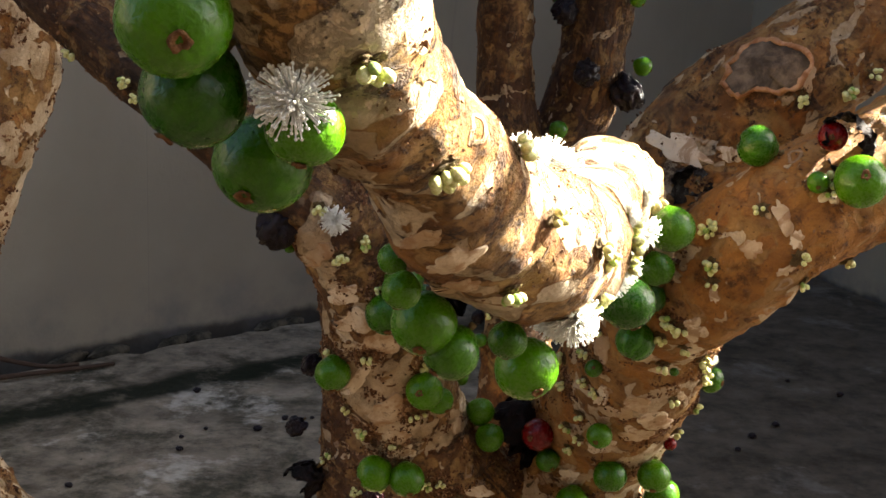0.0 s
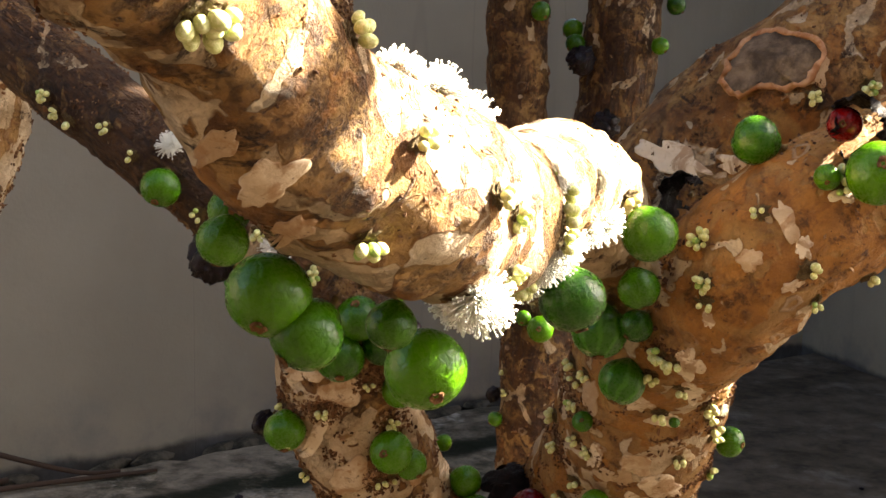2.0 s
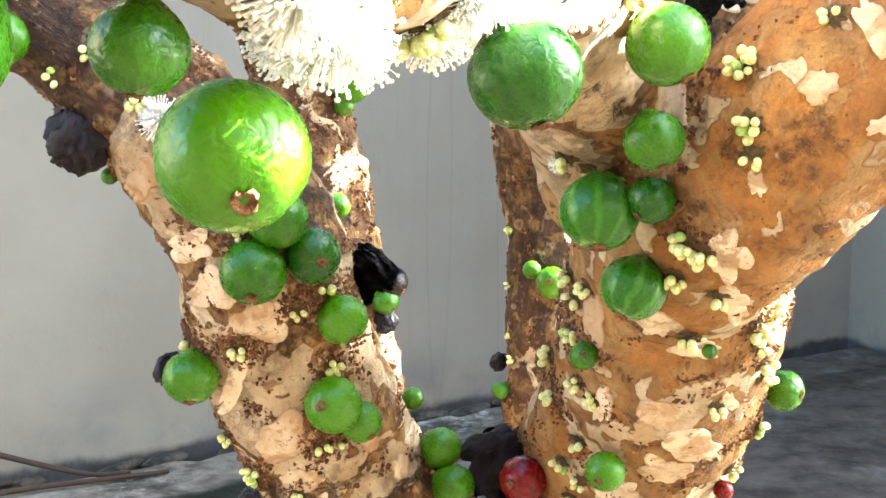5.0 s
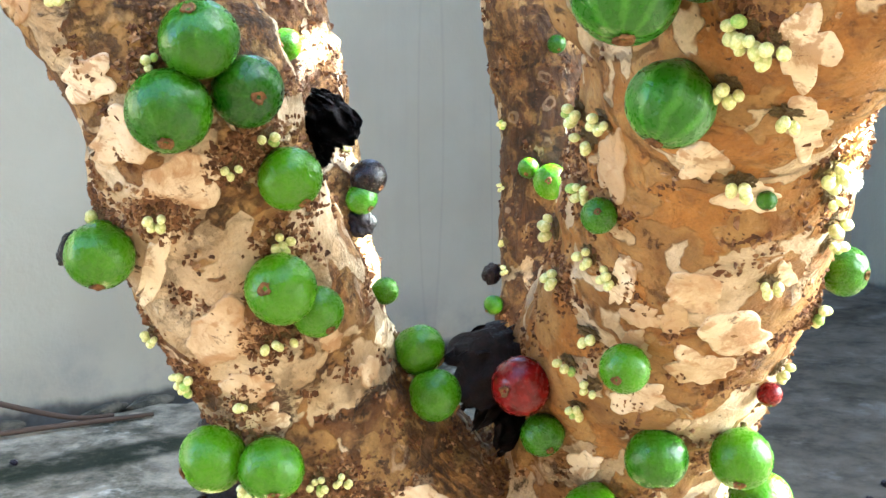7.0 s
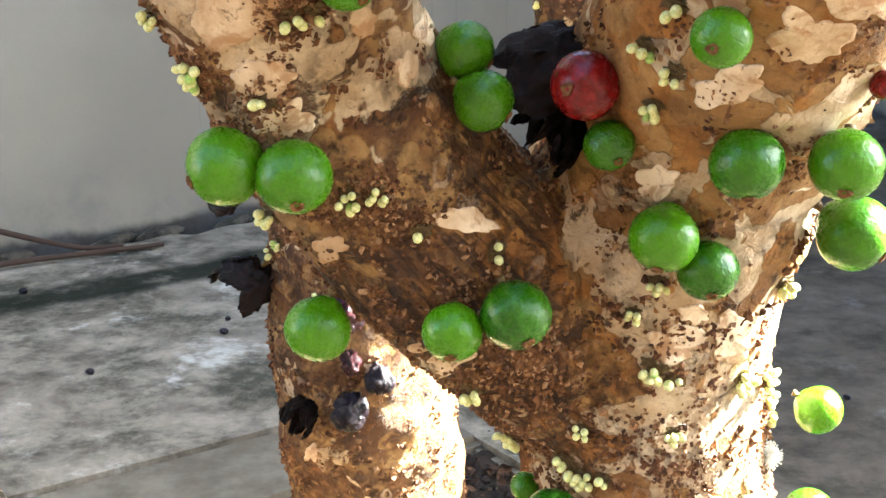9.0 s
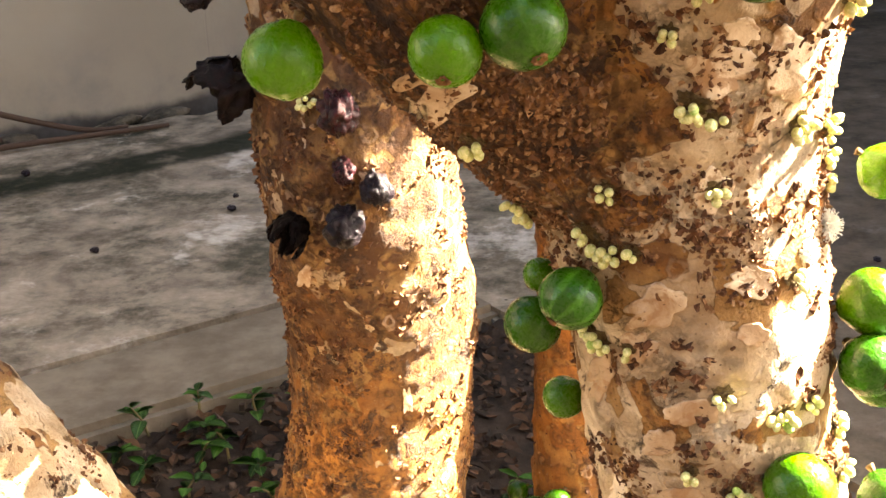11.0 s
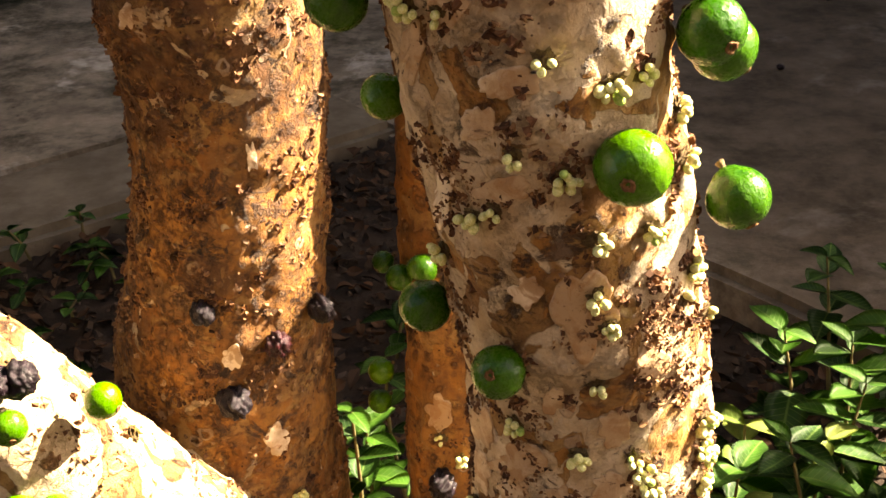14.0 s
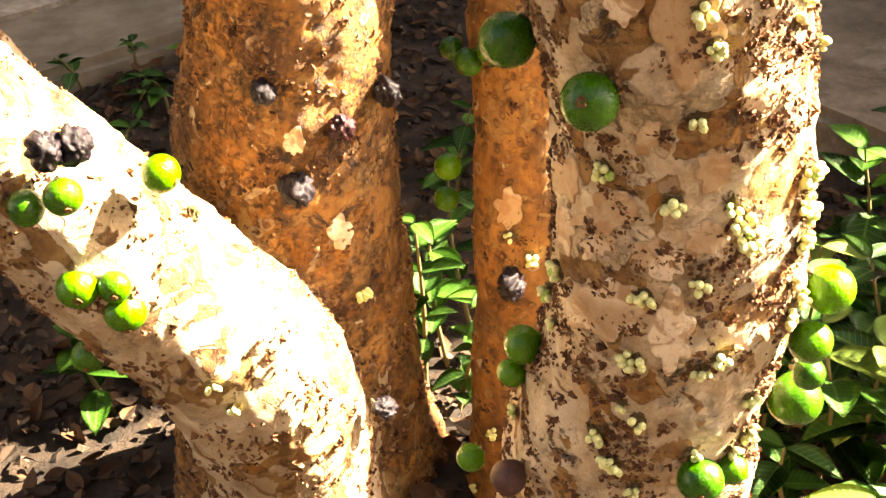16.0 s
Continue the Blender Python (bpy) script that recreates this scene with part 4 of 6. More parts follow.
def dried(kind, x, y, z, r, tall=1.0):
    p = Vector((x, y, z))
    near, no, _, gap = BVH.find_nearest(p)
    i = count[0] = count[0] + 1
    name, label = DRIED_LABELS[kind]
    ob = new(name, DRIED[kind][i % len(DRIED[kind])])
    ob.matrix_world = facing(p, no + Vector((0, 0, -0.9)), r * 1.08) @ Matrix.Rotation(i * 1.9, 4, "Z") @ Matrix.Diagonal((1, 1, tall, 1))
    tagged(ob, label, "dried fruit", "dried fruits on the stems")
    part("stalk", STALKMESH, ob)
    return ob


def bud_mesh(seed, mat):
    bm = ball(1, 12, 9)
    for w in bm.verts:
        w.co.z *= 1.16 + 0.08 * (seed % 3)
        w.co *= 1 + 0.04 * noise.noise(w.co * 1.5 + Vector((seed, 0, 0)))
    return mesh_of("bud", bm, mat)


BUDS = [bud_mesh(i, BUD) for i in range(3)] + [bud_mesh(5, BUDGREEN)]


def crust_mesh(seed):
    """The scaly little cushion that buds grow from."""
    bm = bmesh.new()
    bmesh.ops.create_icosphere(bm, subdivisions=3, radius=1)
    off = Vector((seed * 2.3, seed, 0))
    for w in bm.verts:
        p = w.co.normalized()
        s = 1 + 0.75 * noise.noise(p * 2.2 + off) + 0.5 * noise.noise(p * 5 + off)
        w.co = Vector((p.x * 2.2, p.y * 1.9, p.z * 0.75)) * s
    return mesh_of("crust", bm, STALK, False)


CRUSTS = [crust_mesh(i) for i in range(5)]
CLUSTERS = {}


def buds(x, y, z, n, size=0.0016):
    """A cluster of n flower buds on the bark."""
    p = Vector((x, y, z))
    near, no, _, _ = BVH.find_nearest(p)
    i = count[0] = count[0] + 1
    rnd = random.Random(i)
    m = facing(near, no + Vector((0, 0, rnd.uniform(-0.5, 0.1))), size * rnd.uniform(0.88, 1.15)) @ Matrix.Rotation(rnd.uniform(0, 6.28), 4, "Z")
    key = (n, i % 3)
    if key not in CLUSTERS:
        ob = new("bud_cluster")
        part("crust", CRUSTS[i % 5], ob)
        tagged(ob, "cluster of round cream-green flower buds on the bark", "flower buds", "bud clusters")
        spots = []
        for k in range(n):
            for _ in range(60):
                a, d = rnd.uniform(0, 6.28), math.sqrt(rnd.random()) * (0.5 + 0.8 * math.sqrt(n))
                c = Vector((d * math.cos(a), d * math.sin(a), 2.1 - 0.16 * d + rnd.uniform(-0.3, 0.7)))
                if all((c - s).length > 1.6 for s in spots):
                    break
            spots.append(c)
            b = part("bud", BUDS[3] if rnd.random() < 0.13 else BUDS[k % 3], ob)
            b.matrix_local = Matrix.LocRotScale(c, (c + Vector((0, 0, 1))).to_track_quat("Z", "Y"), Vector((1, 1, 1)) * rnd.uniform(0.8, 1.12))
            part("pedicel", tube(bmesh.new(), [(c.x * 0.35, c.y * 0.35, -0.2, 0.22), (c.x * 0.7, c.y * 0.7, 0.9, 0.2), (c.x, c.y, c.z - 0.6, 0.26)], 6, 0.8), ob, "", STALK)
        ob.matrix_world = m
        CLUSTERS[key] = ob
        return ob
    first = CLUSTERS[key]
    keep = first.scale.copy()
    first.scale = (1, 1, 1)
    ob = copy_thing(first, m)
    first.scale = keep
    return ob


def stamen_mesh(seed, n=360):
    """A pompom of fine white filaments."""
    rnd = random.Random(seed)
    bm = bmesh.new()
    for _ in range(n):
        d = Vector((rnd.gauss(0, 1), rnd.gauss(0, 1), abs(rnd.gauss(0.25, 0.7)))).normalized()
        side = d.orthogonal().normalized() * rnd.uniform(-0.25, 0.25)
        l = rnd.uniform(0.5, 1.0)
        pts = [d * 0.08, d * 0.5 * l + side * 0.5, d * l + side + Vector((0, 0, -0.08 * rnd.random()))]
        tube(bm, [(*q, w) for q, w in zip(pts, (0.028, 0.024, 0.019))], 4, 0.4, False)
        tip = bmesh.ops.create_icosphere(bm, subdivisions=1, radius=0.045)["verts"]
        bmesh.ops.translate(bm, verts=tip, vec=pts[2])
    return mesh_of("stamen_tuft", bm, WHITE)


def petal_mesh(seed):
    rnd = random.Random(seed)
    bm = bmesh.new()
    a = [[bm.verts.new((w * math.cos(t), 0.14 + l, 0.10 + 0.22 * l - 0.5 * l * l + 0.06 * abs(w) + dz)) for t, w in ((0, 0.18 * s), (0.5 * math.pi, 0.0), (math.pi, 0.18 * s))]
         for l, s in ((0.0, 0.45), (0.15, 1.0), (0.32, 0.9), (0.45, 0.35)) for dz in (0,)]
    for r0, r1 in zip(a, a[1:]):
        for k in range(2):
            bm.faces.new((r0[k], r0[k + 1], r1[k + 1], r1[k]))
    bmesh.ops.solidify(bm, geom=bm.faces[:], thickness=0.02)
    return mesh_of("petal", bm, WHITE)


STAMENS = [stamen_mesh(i) for i in range(3)]
PETAL = petal_mesh(1)
CUP = mesh_of("cup", tube(bmesh.new(), [(0, 0, -0.12, 0.07), (0, 0, 0.02, 0.14), (0, 0, 0.14, 0.12)], 10, 0.05), BUDGREEN)


def flower(x, y, z, r, out=None):
    """A flower on the bark, or at the place itself if out says where it faces."""
    p = Vector((x, y, z))
    near, no, _, _ = BVH.find_nearest(p)
    if out:
        near, no = p, Vector(out).normalized()
    i = count[0] = count[0] + 1
    ob = new("flower", CUP)
    ob.matrix_world = facing(near + no * 0.12 * r, no + Vector((0, 0, -0.15)), r) @ Matrix.Rotation(i * 1.3, 4, "Z")
    tagged(ob, "open white flower with a pompom of fine stamens", "flower", "flowers on the stems")
    part("stamen_tuft", STAMENS[i % 3], ob, "fine white stamens")
    for k in range(4):
        part("petal", PETAL, ob).matrix_local = Matrix.Rotation(k * math.pi / 2 + 0.3, 4, "Z")
    return ob


def plate_material():
    n = Nodes("pale_bark_sheet", 0.6, 0.35)
    rnd = n.node("ObjectInfo").outputs["Random"]
    col = n.mix(n.ramp(n.math("ADD", n.noise(60, 5, 0.6, 0.4), n.math("MULTIPLY_ADD", rnd, 0.5, -0.25)), 0.3, 0.72), (0.42, 0.28, 0.155), (0.71, 0.585, 0.41))
    col = n.mix(n.ramp(n.noise(240, 5, 0.7), 0.56, 0.72, 0.0, 0.55), col, (0.31, 0.18, 0.10))
    col = n.mix(n.math("MULTIPLY", n.ramp(n.voro(280), 0.05, 0.14, 1.0, 0.0), 0.6), col, (0.12, 0.06, 0.035))
    col = n.mix(n.ramp(n.noise(75, 5, 0.65, 0.7), 0.50, 0.60, 0.0, 0.75), col, (0.33, 0.175, 0.075))
    col = n.mix(n.ramp(n.noise(130, 6, 0.72, 0.4), 0.60, 0.68, 0.0, 0.8), col, (0.09, 0.042, 0.02))
    h = n.math("ADD", n.noise(420, 5, 0.65), n.math("MULTIPLY", n.noise(90, 3), 1.2))
    return n.done(col, None, n.bump(h, 0.0007))


SHEET = plate_material()


def sheet_of_bark(x, y, z, a, b, turn, nx, ny, nz, owner):
    """A thin pale sheet that follows the stem: half width, half height, turn."""
    p, no = Vector((x, y, z)), Vector((nx, ny, nz))
    side = Vector((0, 0, 1)).cross(no).normalized()
    up = no.cross(side)
    c, s = math.cos(radians(turn)), math.sin(radians(turn))
    i = count[0] = count[0] + 1
    off = Vector((i * 1.37, i * 0.71, 0))
    bm = bmesh.new()
    n, rings = 64, []
    for rr in (0.35, 0.7, 0.9, 1.0, 1.012):
        ring = []
        for t in np.linspace(0, 2 * math.pi, n, endpoint=False):
            d = Vector((math.cos(t), math.sin(t), 0))
            w = rr * (1 + 0.5 * noise.noise(d * 1.0 + off) + 0.42 * noise.noise(d * 1.9 + off) + 0.10 * noise.noise(d * 3.6 + off) + 0.03 * noise.noise(d * 8 + off))
            u, v = a * w * d.x, b * w * d.y
            q = p + side * (u * c - v * s) + up * (u * s + v * c)
            hit = BVH.ray_cast(q + no * 0.03, -no, 0.06)
            if hit[0] is None:
                hit = BVH.find_nearest(q)
            lift = 0.00055 if rr <= 1.0 else -0.0012
            ring.append(bm.verts.new(hit[0] + hit[1] * (lift + (0.0004 * noise.noise(d * 3 - off) if rr == 1.0 else 0))))
        rings.append(ring)
    bm.faces.new(rings[0])
    for r0, r1 in zip(rings, rings[1:]):
        for k in range(n):
            bm.faces.new((r0[k], r1[k], r1[(k + 1) % n], r0[(k + 1) % n]))
    bmesh.ops.recalc_face_normals(bm, faces=bm.faces)
    return part("bark_sheet", bm, owner, "", SHEET)


# ---- fruits, buds and flowers where they grow ----
fruit("fruit", -0.0697, 0.3793, 0.9268, 0.0118, (-0.14, -0.59, 0.79))
fruit("fruit", -0.0790, 0.3787, 0.9064, 0.0128, (0.06, -0.69, -0.72))
fruit("fruit", -0.0577, 0.3893, 0.9115, 0.0110, (0.45, -0.88, -0.13))
fruit("fruit", -0.0479, 0.4080, 0.8834, 0.0104)
fruit("fruit", -0.1097, 0.4124, 0.8582, 0.0114, (0.02, -0.50, -0.86))
fruit("fruit", -0.0524, 0.4153, 0.8468, 0.0119, (-0.35, -0.92, 0.19))
fruit("fruit", -0.0416, 0.4256, 0.8371, 0.0090)
fruit("fruit", -0.0811, 0.4412, 0.7808, 0.0121, (-0.87, -0.36, -0.34))
fruit("fruit", -0.0599, 0.4377, 0.7785, 0.0118, (0.15, -0.76, -0.63))
fruit("fruit", -0.0085, 0.4805, 0.8103, 0.0098)
fruit("fruit", -0.0027, 0.4698, 0.7957, 0.0100)
fruit("fruit", 0.0365, 0.4626, 0.7828, 0.0083, (0.30, -0.81, -0.50))
fruit("fruit", 0.0574, 0.4018, 0.8239, 0.0082, (-0.46, -0.85, -0.28))
fruit("fruit", 0.0741, 0.4366, 0.7825, 0.0113)
fruit("fruit", 0.1038, 0.4378, 0.7821, 0.0112, (-0.21, -0.70, -0.68))
fruit("striped", 0.0541, 0.3130, 0.9121, 0.0110)
fruit("fruit", 0.0450, 0.3745, 0.8766, 0.0054, (-0.21, -0.91, 0.37))
fruit("fruit", 0.0708, 0.8549, 0.8303, 0.0119, (-0.22, -0.96, 0.16))
fruit("fruit", 0.0565, 0.8645, 0.8382, 0.0071)
fruit("fruit", 0.1393, 0.4470, 0.8468, 0.0090, (0.72, -0.69, -0.06))
fruit("fruit", 0.0341, 0.8698, 0.7446, 0.0069)
fruit("fruit", 0.0858, 0.3447, 0.8849, 0.0028)
fruit("fruit", 0.0744, 0.8693, 0.9194, 0.0063)
fruit("fruit", -0.0220, 0.4903, 0.8311, 0.0054)
fruit("fruit", -0.0480, 0.7684, 0.8303, 0.0097)
fruit("black", -0.0440, 0.7706, 0.8425, 0.0113)
dried("raisin", -0.0485, 0.7737, 0.8157, 0.0078)
fruit("fruit", -0.0540, 0.4547, 0.9242, 0.0058)
fruit("fruit", 0.0550, 0.4625, 0.7525, 0.0115)
fruit("fruit", 0.0704, 0.4658, 0.7406, 0.0102)
fruit("fruit", 0.1231, 0.4855, 0.7477, 0.0131)
fruit("fruit", -0.0590, 0.4819, 0.7146, 0.0117)
fruit("fruit", -0.0128, 0.4633, 0.7203, 0.0102)
fruit("fruit", 0.0081, 0.4637, 0.7261, 0.0119)
fruit("fruit", 0.1319, 0.5382, 0.6608, 0.0097)
fruit("striped", 0.0253, 0.5153, 0.6265, 0.0108)
fruit("fruit", 0.0145, 0.5477, 0.6032, 0.0106)
fruit("fruit", 0.0176, 0.5550, 0.6192, 0.0064)
fruit("fruit", 0.0278, 0.5743, 0.5604, 0.0085)
fruit("fruit", 0.0391, 0.5807, 0.4726, 0.0104)
fruit("fruit", 0.0199, 0.8482, 0.3540, 0.0070)
fruit("fruit", 0.0291, 0.8232, 0.3561, 0.0082)
fruit("fruit", 0.0426, 0.8116, 0.3669, 0.0091)
fruit("fruit", 0.1037, 0.5107, 0.5567, 0.0124, (-0.29, -0.95, -0.08))
fruit("fruit", 0.1324, 0.5407, 0.6124, 0.0121, (0.98, -0.08, 0.21))
fruit("fruit", 0.1304, 0.5300, 0.5933, 0.0113, (0.38, -0.89, -0.26))
fruit("fruit", 0.1363, 0.5361, 0.5856, 0.0110)
fruit("fruit", 0.1504, 0.5559, 0.5233, 0.0117, (0.36, -0.58, -0.73))
fruit("fruit", 0.0634, 0.5375, 0.4682, 0.0099, (-0.38, -0.83, 0.39))
fruit("fruit", 0.0150, 0.8438, 0.2793, 0.0085)
fruit("fruit", 0.0131, 0.8437, 0.2571, 0.0079)
fruit("fruit", 0.0455, 0.6236, 0.3075, 0.0091)
fruit("fruit", 0.0403, 0.6254, 0.2905, 0.0069)
fruit("fruit", 0.0202, 0.6441, 0.2245, 0.0073)
fruit("brown", 0.0370, 0.6045, 0.2464, 0.0086)
fruit("fruit", 0.1660, 0.5821, 0.3588, 0.0103)
fruit("fruit", 0.1587, 0.5756, 0.3380, 0.0091)
fruit("fruit", 0.1622, 0.5831, 0.3157, 0.0071)
fruit("fruit", 0.1627, 0.5987, 0.2893, 0.0121, (-0.02, -0.65, -0.76))
fruit("fruit", 0.1161, 0.5647, 0.2762, 0.0100, (-0.14, -0.96, -0.23))
fruit("fruit", 0.1331, 0.5809, 0.2670, 0.0074)
fruit("fruit", -0.1766, 0.6674, 0.3645, 0.0090, (-0.86, -0.50, 0.03))
fruit("fruit", -0.1579, 0.6659, 0.3703, 0.0092)
fruit("fruit", -0.1638, 0.6737, 0.3156, 0.0103, (0.19, -0.97, -0.18))
fruit("fruit", -0.1462, 0.6744, 0.3149, 0.0081, (0.11, -0.98, -0.18))
fruit("fruit", -0.1445, 0.6772, 0.2983, 0.0107)
fruit("fruit", -0.1786, 0.7095, 0.2492, 0.0092, (-0.03, -0.93, -0.37))
fruit("fruit", -0.1194, 0.6942, 0.3642, 0.0096)
fruit("fruit", -0.0870, 0.7170, 0.1784, 0.0035)
fruit("fruit", -0.0799, 0.0573, 0.9933, 0.0113, (-0.17, -0.73, -0.67))
fruit("fruit", -0.0704, 0.0588, 0.9830, 0.0099, (-0.63, -0.39, -0.67))
fruit("fruit", -0.0390, 0.0938, 0.9664, 0.0121, (0.28, -0.80, -0.54))
fruit("fruit", 0.0082, 0.1398, 0.9795, 0.0110)
fruit("fruit", 0.0522, 0.2484, 0.9882, 0.0116)
fruit("fruit", 0.0538, 0.2771, 0.9613, 0.0092)
fruit("striped", 0.0410, 0.2993, 0.9381, 0.0127)
fruit("fruit", 0.0555, 0.2898, 0.9427, 0.0075)
fruit("fruit", -0.0488, 0.0766, 0.9822, 0.0071)
fruit("fruit", 0.1014, 0.2817, 1.0255, 0.0106)
fruit("fruit", 0.1240, 0.2530, 1.0125, 0.0055)
fruit("fruit", 0.1413, 0.2428, 1.0151, 0.0130, (-0.20, -0.90, 0.40))
fruit("fruit", -0.1668, 0.3681, 0.9920, 0.0100)
fruit("fruit", -0.0888, 0.0376, 1.0095, 0.0064)
fruit("fruit", -0.0904, 0.0603, 1.0143, 0.0057)
fruit("fruit", -0.1431, -0.0935, 1.0986, 0.0119, (0.20, -0.92, -0.32))
fruit("fruit", -0.1415, -0.0739, 1.0813, 0.0120)
fruit("fruit", -0.1281, -0.0437, 1.0619, 0.0124, (-0.33, -0.74, -0.58))
fruit("fruit", -0.1171, -0.0781, 1.0754, 0.0089)
fruit("fruit", 0.1852, 0.9072, 1.0146, 0.0099)
fruit("fruit", 0.1011, 0.8812, 0.9534, 0.0092)
fruit("fruit", 0.0646, 0.8807, 1.1063, 0.0088)
fruit("fruit", 0.0971, 0.9176, 1.0928, 0.0096)
fruit("fruit", 0.0988, 0.9068, 1.0796, 0.0091)
fruit("fruit", 0.1894, 0.9154, 1.1160, 0.0091)
fruit("fruit", 0.1715, 0.8891, 1.0790, 0.0080)
fruit("fruit", -0.0708, 0.7717, 0.9752, 0.0127)
fruit("fruit", -0.0763, 0.7742, 0.9609, 0.0069)
fruit("fruit", -0.1370, 0.3984, 0.9405, 0.0034)
fruit("ripe", 0.0282, 0.4597, 0.8022, 0.0110, (-0.63, -0.78, -0.00))
dried("husk", 0.0197, 0.4890, 0.8037, 0.0130)
dried("husk", 0.0207, 0.4832, 0.7841, 0.0097)
dried("raisin", -0.1631, 0.6712, 0.3908, 0.0091)
dried("raisin", -0.1516, 0.6763, 0.3909, 0.0084)
dried("raisin", -0.0789, 0.7719, 0.3676, 0.0065)
dried("raisin", -0.0157, 0.7962, 0.3528, 0.0076)
dried("maroon", -0.0403, 0.7789, 0.3417, 0.0069)
dried("raisin", -0.0672, 0.7710, 0.3095, 0.0092)
dried("raisin", -0.1010, 0.7090, 0.2358, 0.0069)
dried("raisin", -0.0291, 0.7572, 0.1667, 0.0070)
dried("raisin", 0.0495, 0.7991, 0.2215, 0.0091)
dried("raisin", -0.0534, 0.7362, 0.5944, 0.0077)
dried("raisin", -0.0699, 0.7374, 0.5748, 0.0097)
dried("maroon", -0.0690, 0.7375, 0.6035, 0.0061)
dried("husk", -0.0995, 0.7498, 0.5677, 0.0088)
dried("maroon", -0.0699, 0.7362, 0.6337, 0.0106)
dried("husk", -0.1309, 0.7768, 0.6377, 0.0141)
dried("raisin", -0.1420, 0.7798, 0.6860, 0.0089)
dried("husk", -0.0397, 0.4413, 0.8990, 0.0091)
fruit("halfripe", 0.1119, 0.4345, 0.8062, 0.0045)
dried("raisin", 0.0337, 0.8933, 0.7616, 0.0063)
dried("husk", 0.0823, 0.3210, 0.9968, 0.0091)
dried("husk", 0.1392, 0.2629, 1.0327, 0.0107)
dried("raisin", -0.1441, 0.3834, 0.9558, 0.0118)
dried("raisin", -0.1232, 0.4364, 0.8560, 0.0065)
dried("raisin", 0.1673, 0.8887, 0.9901, 0.0164)
dried("raisin", 0.1242, 0.8770, 1.0087, 0.0124)
dried("raisin", 0.1034, 0.8973, 1.0653, 0.0119)
buds(-0.0850, 0.3835, 0.9190, 5)
buds(-0.0561, 0.4041, 0.8964, 3)
buds(-0.0652, 0.4009, 0.8886, 3)
buds(-0.0890, 0.4057, 0.8725, 4)
buds(-0.1103, 0.4212, 0.8703, 4)
buds(-0.0541, 0.4214, 0.8619, 6)
buds(-0.0994, 0.4418, 0.8259, 4)
buds(-0.0891, 0.4438, 0.8097, 6)
buds(-0.0681, 0.4414, 0.8002, 2)
buds(-0.0582, 0.4291, 0.8270, 3)
buds(-0.0522, 0.4315, 0.8280, 1)
buds(-0.0622, 0.4493, 0.7860, 1)
buds(-0.0462, 0.4580, 0.7660, 3)
buds(-0.0369, 0.4574, 0.7673, 2)
buds(0.0681, 0.2934, 0.9300, 7)
buds(0.0729, 0.2921, 0.9269, 3)
buds(0.0668, 0.3086, 0.9170, 4)
buds(0.0806, 0.3096, 0.9110, 3)
buds(0.0400, 0.3785, 0.9059, 5)
buds(0.0440, 0.3582, 0.9057, 4)
buds(0.0420, 0.3730, 0.8990, 3)
buds(0.0430, 0.3874, 0.8827, 6)
buds(0.0380, 0.4333, 0.8638, 4)
buds(0.0387, 0.4286, 0.8493, 4)
buds(0.0455, 0.3985, 0.8612, 4)
buds(0.0519, 0.3932, 0.8554, 4)
buds(0.0778, 0.3412, 0.8906, 4)
buds(0.0961, 0.3802, 0.8567, 4)
buds(0.1017, 0.3452, 0.8931, 4)
buds(0.1054, 0.3539, 0.8853, 3)
buds(0.1110, 0.3728, 0.8755, 3)
buds(0.1134, 0.3828, 0.8673, 3)
buds(0.1194, 0.4133, 0.8405, 5)
buds(0.1126, 0.4292, 0.8172, 3)
buds(0.0439, 0.4378, 0.8170, 3)
buds(0.0513, 0.4339, 0.8100, 3)
buds(0.0483, 0.4492, 0.7979, 5)
buds(0.0488, 0.4231, 0.8304, 2)
buds(0.0417, 0.8904, 0.8673, 5)
buds(0.0417, 0.8905, 0.8230, 4)
buds(0.0444, 0.8734, 0.7681, 4)
buds(0.0426, 0.8779, 0.7860, 2)
buds(-0.0602, 0.7798, 0.8600, 3)
buds(-0.0733, 0.4806, 0.7562, 4)
buds(-0.1103, 0.7690, 0.6629, 5)
buds(-0.0862, 0.7480, 0.6378, 7)
buds(-0.0446, 0.4573, 0.7678, 3)
buds(-0.0362, 0.4563, 0.7700, 3)
buds(-0.0231, 0.4647, 0.7537, 1)
buds(0.0015, 0.4737, 0.7447, 2)
buds(-0.0059, 0.5011, 0.6853, 4)
buds(0.0354, 0.5083, 0.6662, 4)
buds(0.0596, 0.4883, 0.6973, 3)
buds(0.0497, 0.4853, 0.7194, 4)
buds(0.0564, 0.4770, 0.7337, 4)
buds(0.1038, 0.4986, 0.7263, 4)
buds(0.1086, 0.5322, 0.6680, 6)
buds(-0.1142, 0.7733, 0.6583, 2)
buds(0.0121, 0.5338, 0.6509, 4)
buds(0.0381, 0.5155, 0.6431, 6)
buds(0.0327, 0.5185, 0.6470, 2)
buds(0.0369, 0.5260, 0.6065, 6)
buds(0.0573, 0.4885, 0.6988, 4)
buds(0.0656, 0.4912, 0.6927, 2)
buds(0.0674, 0.4998, 0.6684, 4)
buds(0.0930, 0.5061, 0.6870, 6)
buds(0.1051, 0.5176, 0.6824, 8)
buds(0.1112, 0.5379, 0.6584, 5)
buds(0.0754, 0.5097, 0.5935, 3)
buds(0.0080, 0.5242, 0.6579, 5)
buds(0.0290, 0.5189, 0.6499, 2)
buds(0.0447, 0.5111, 0.6438, 2)
buds(0.0345, 0.5307, 0.6079, 8)
buds(0.0456, 0.5196, 0.6060, 2)
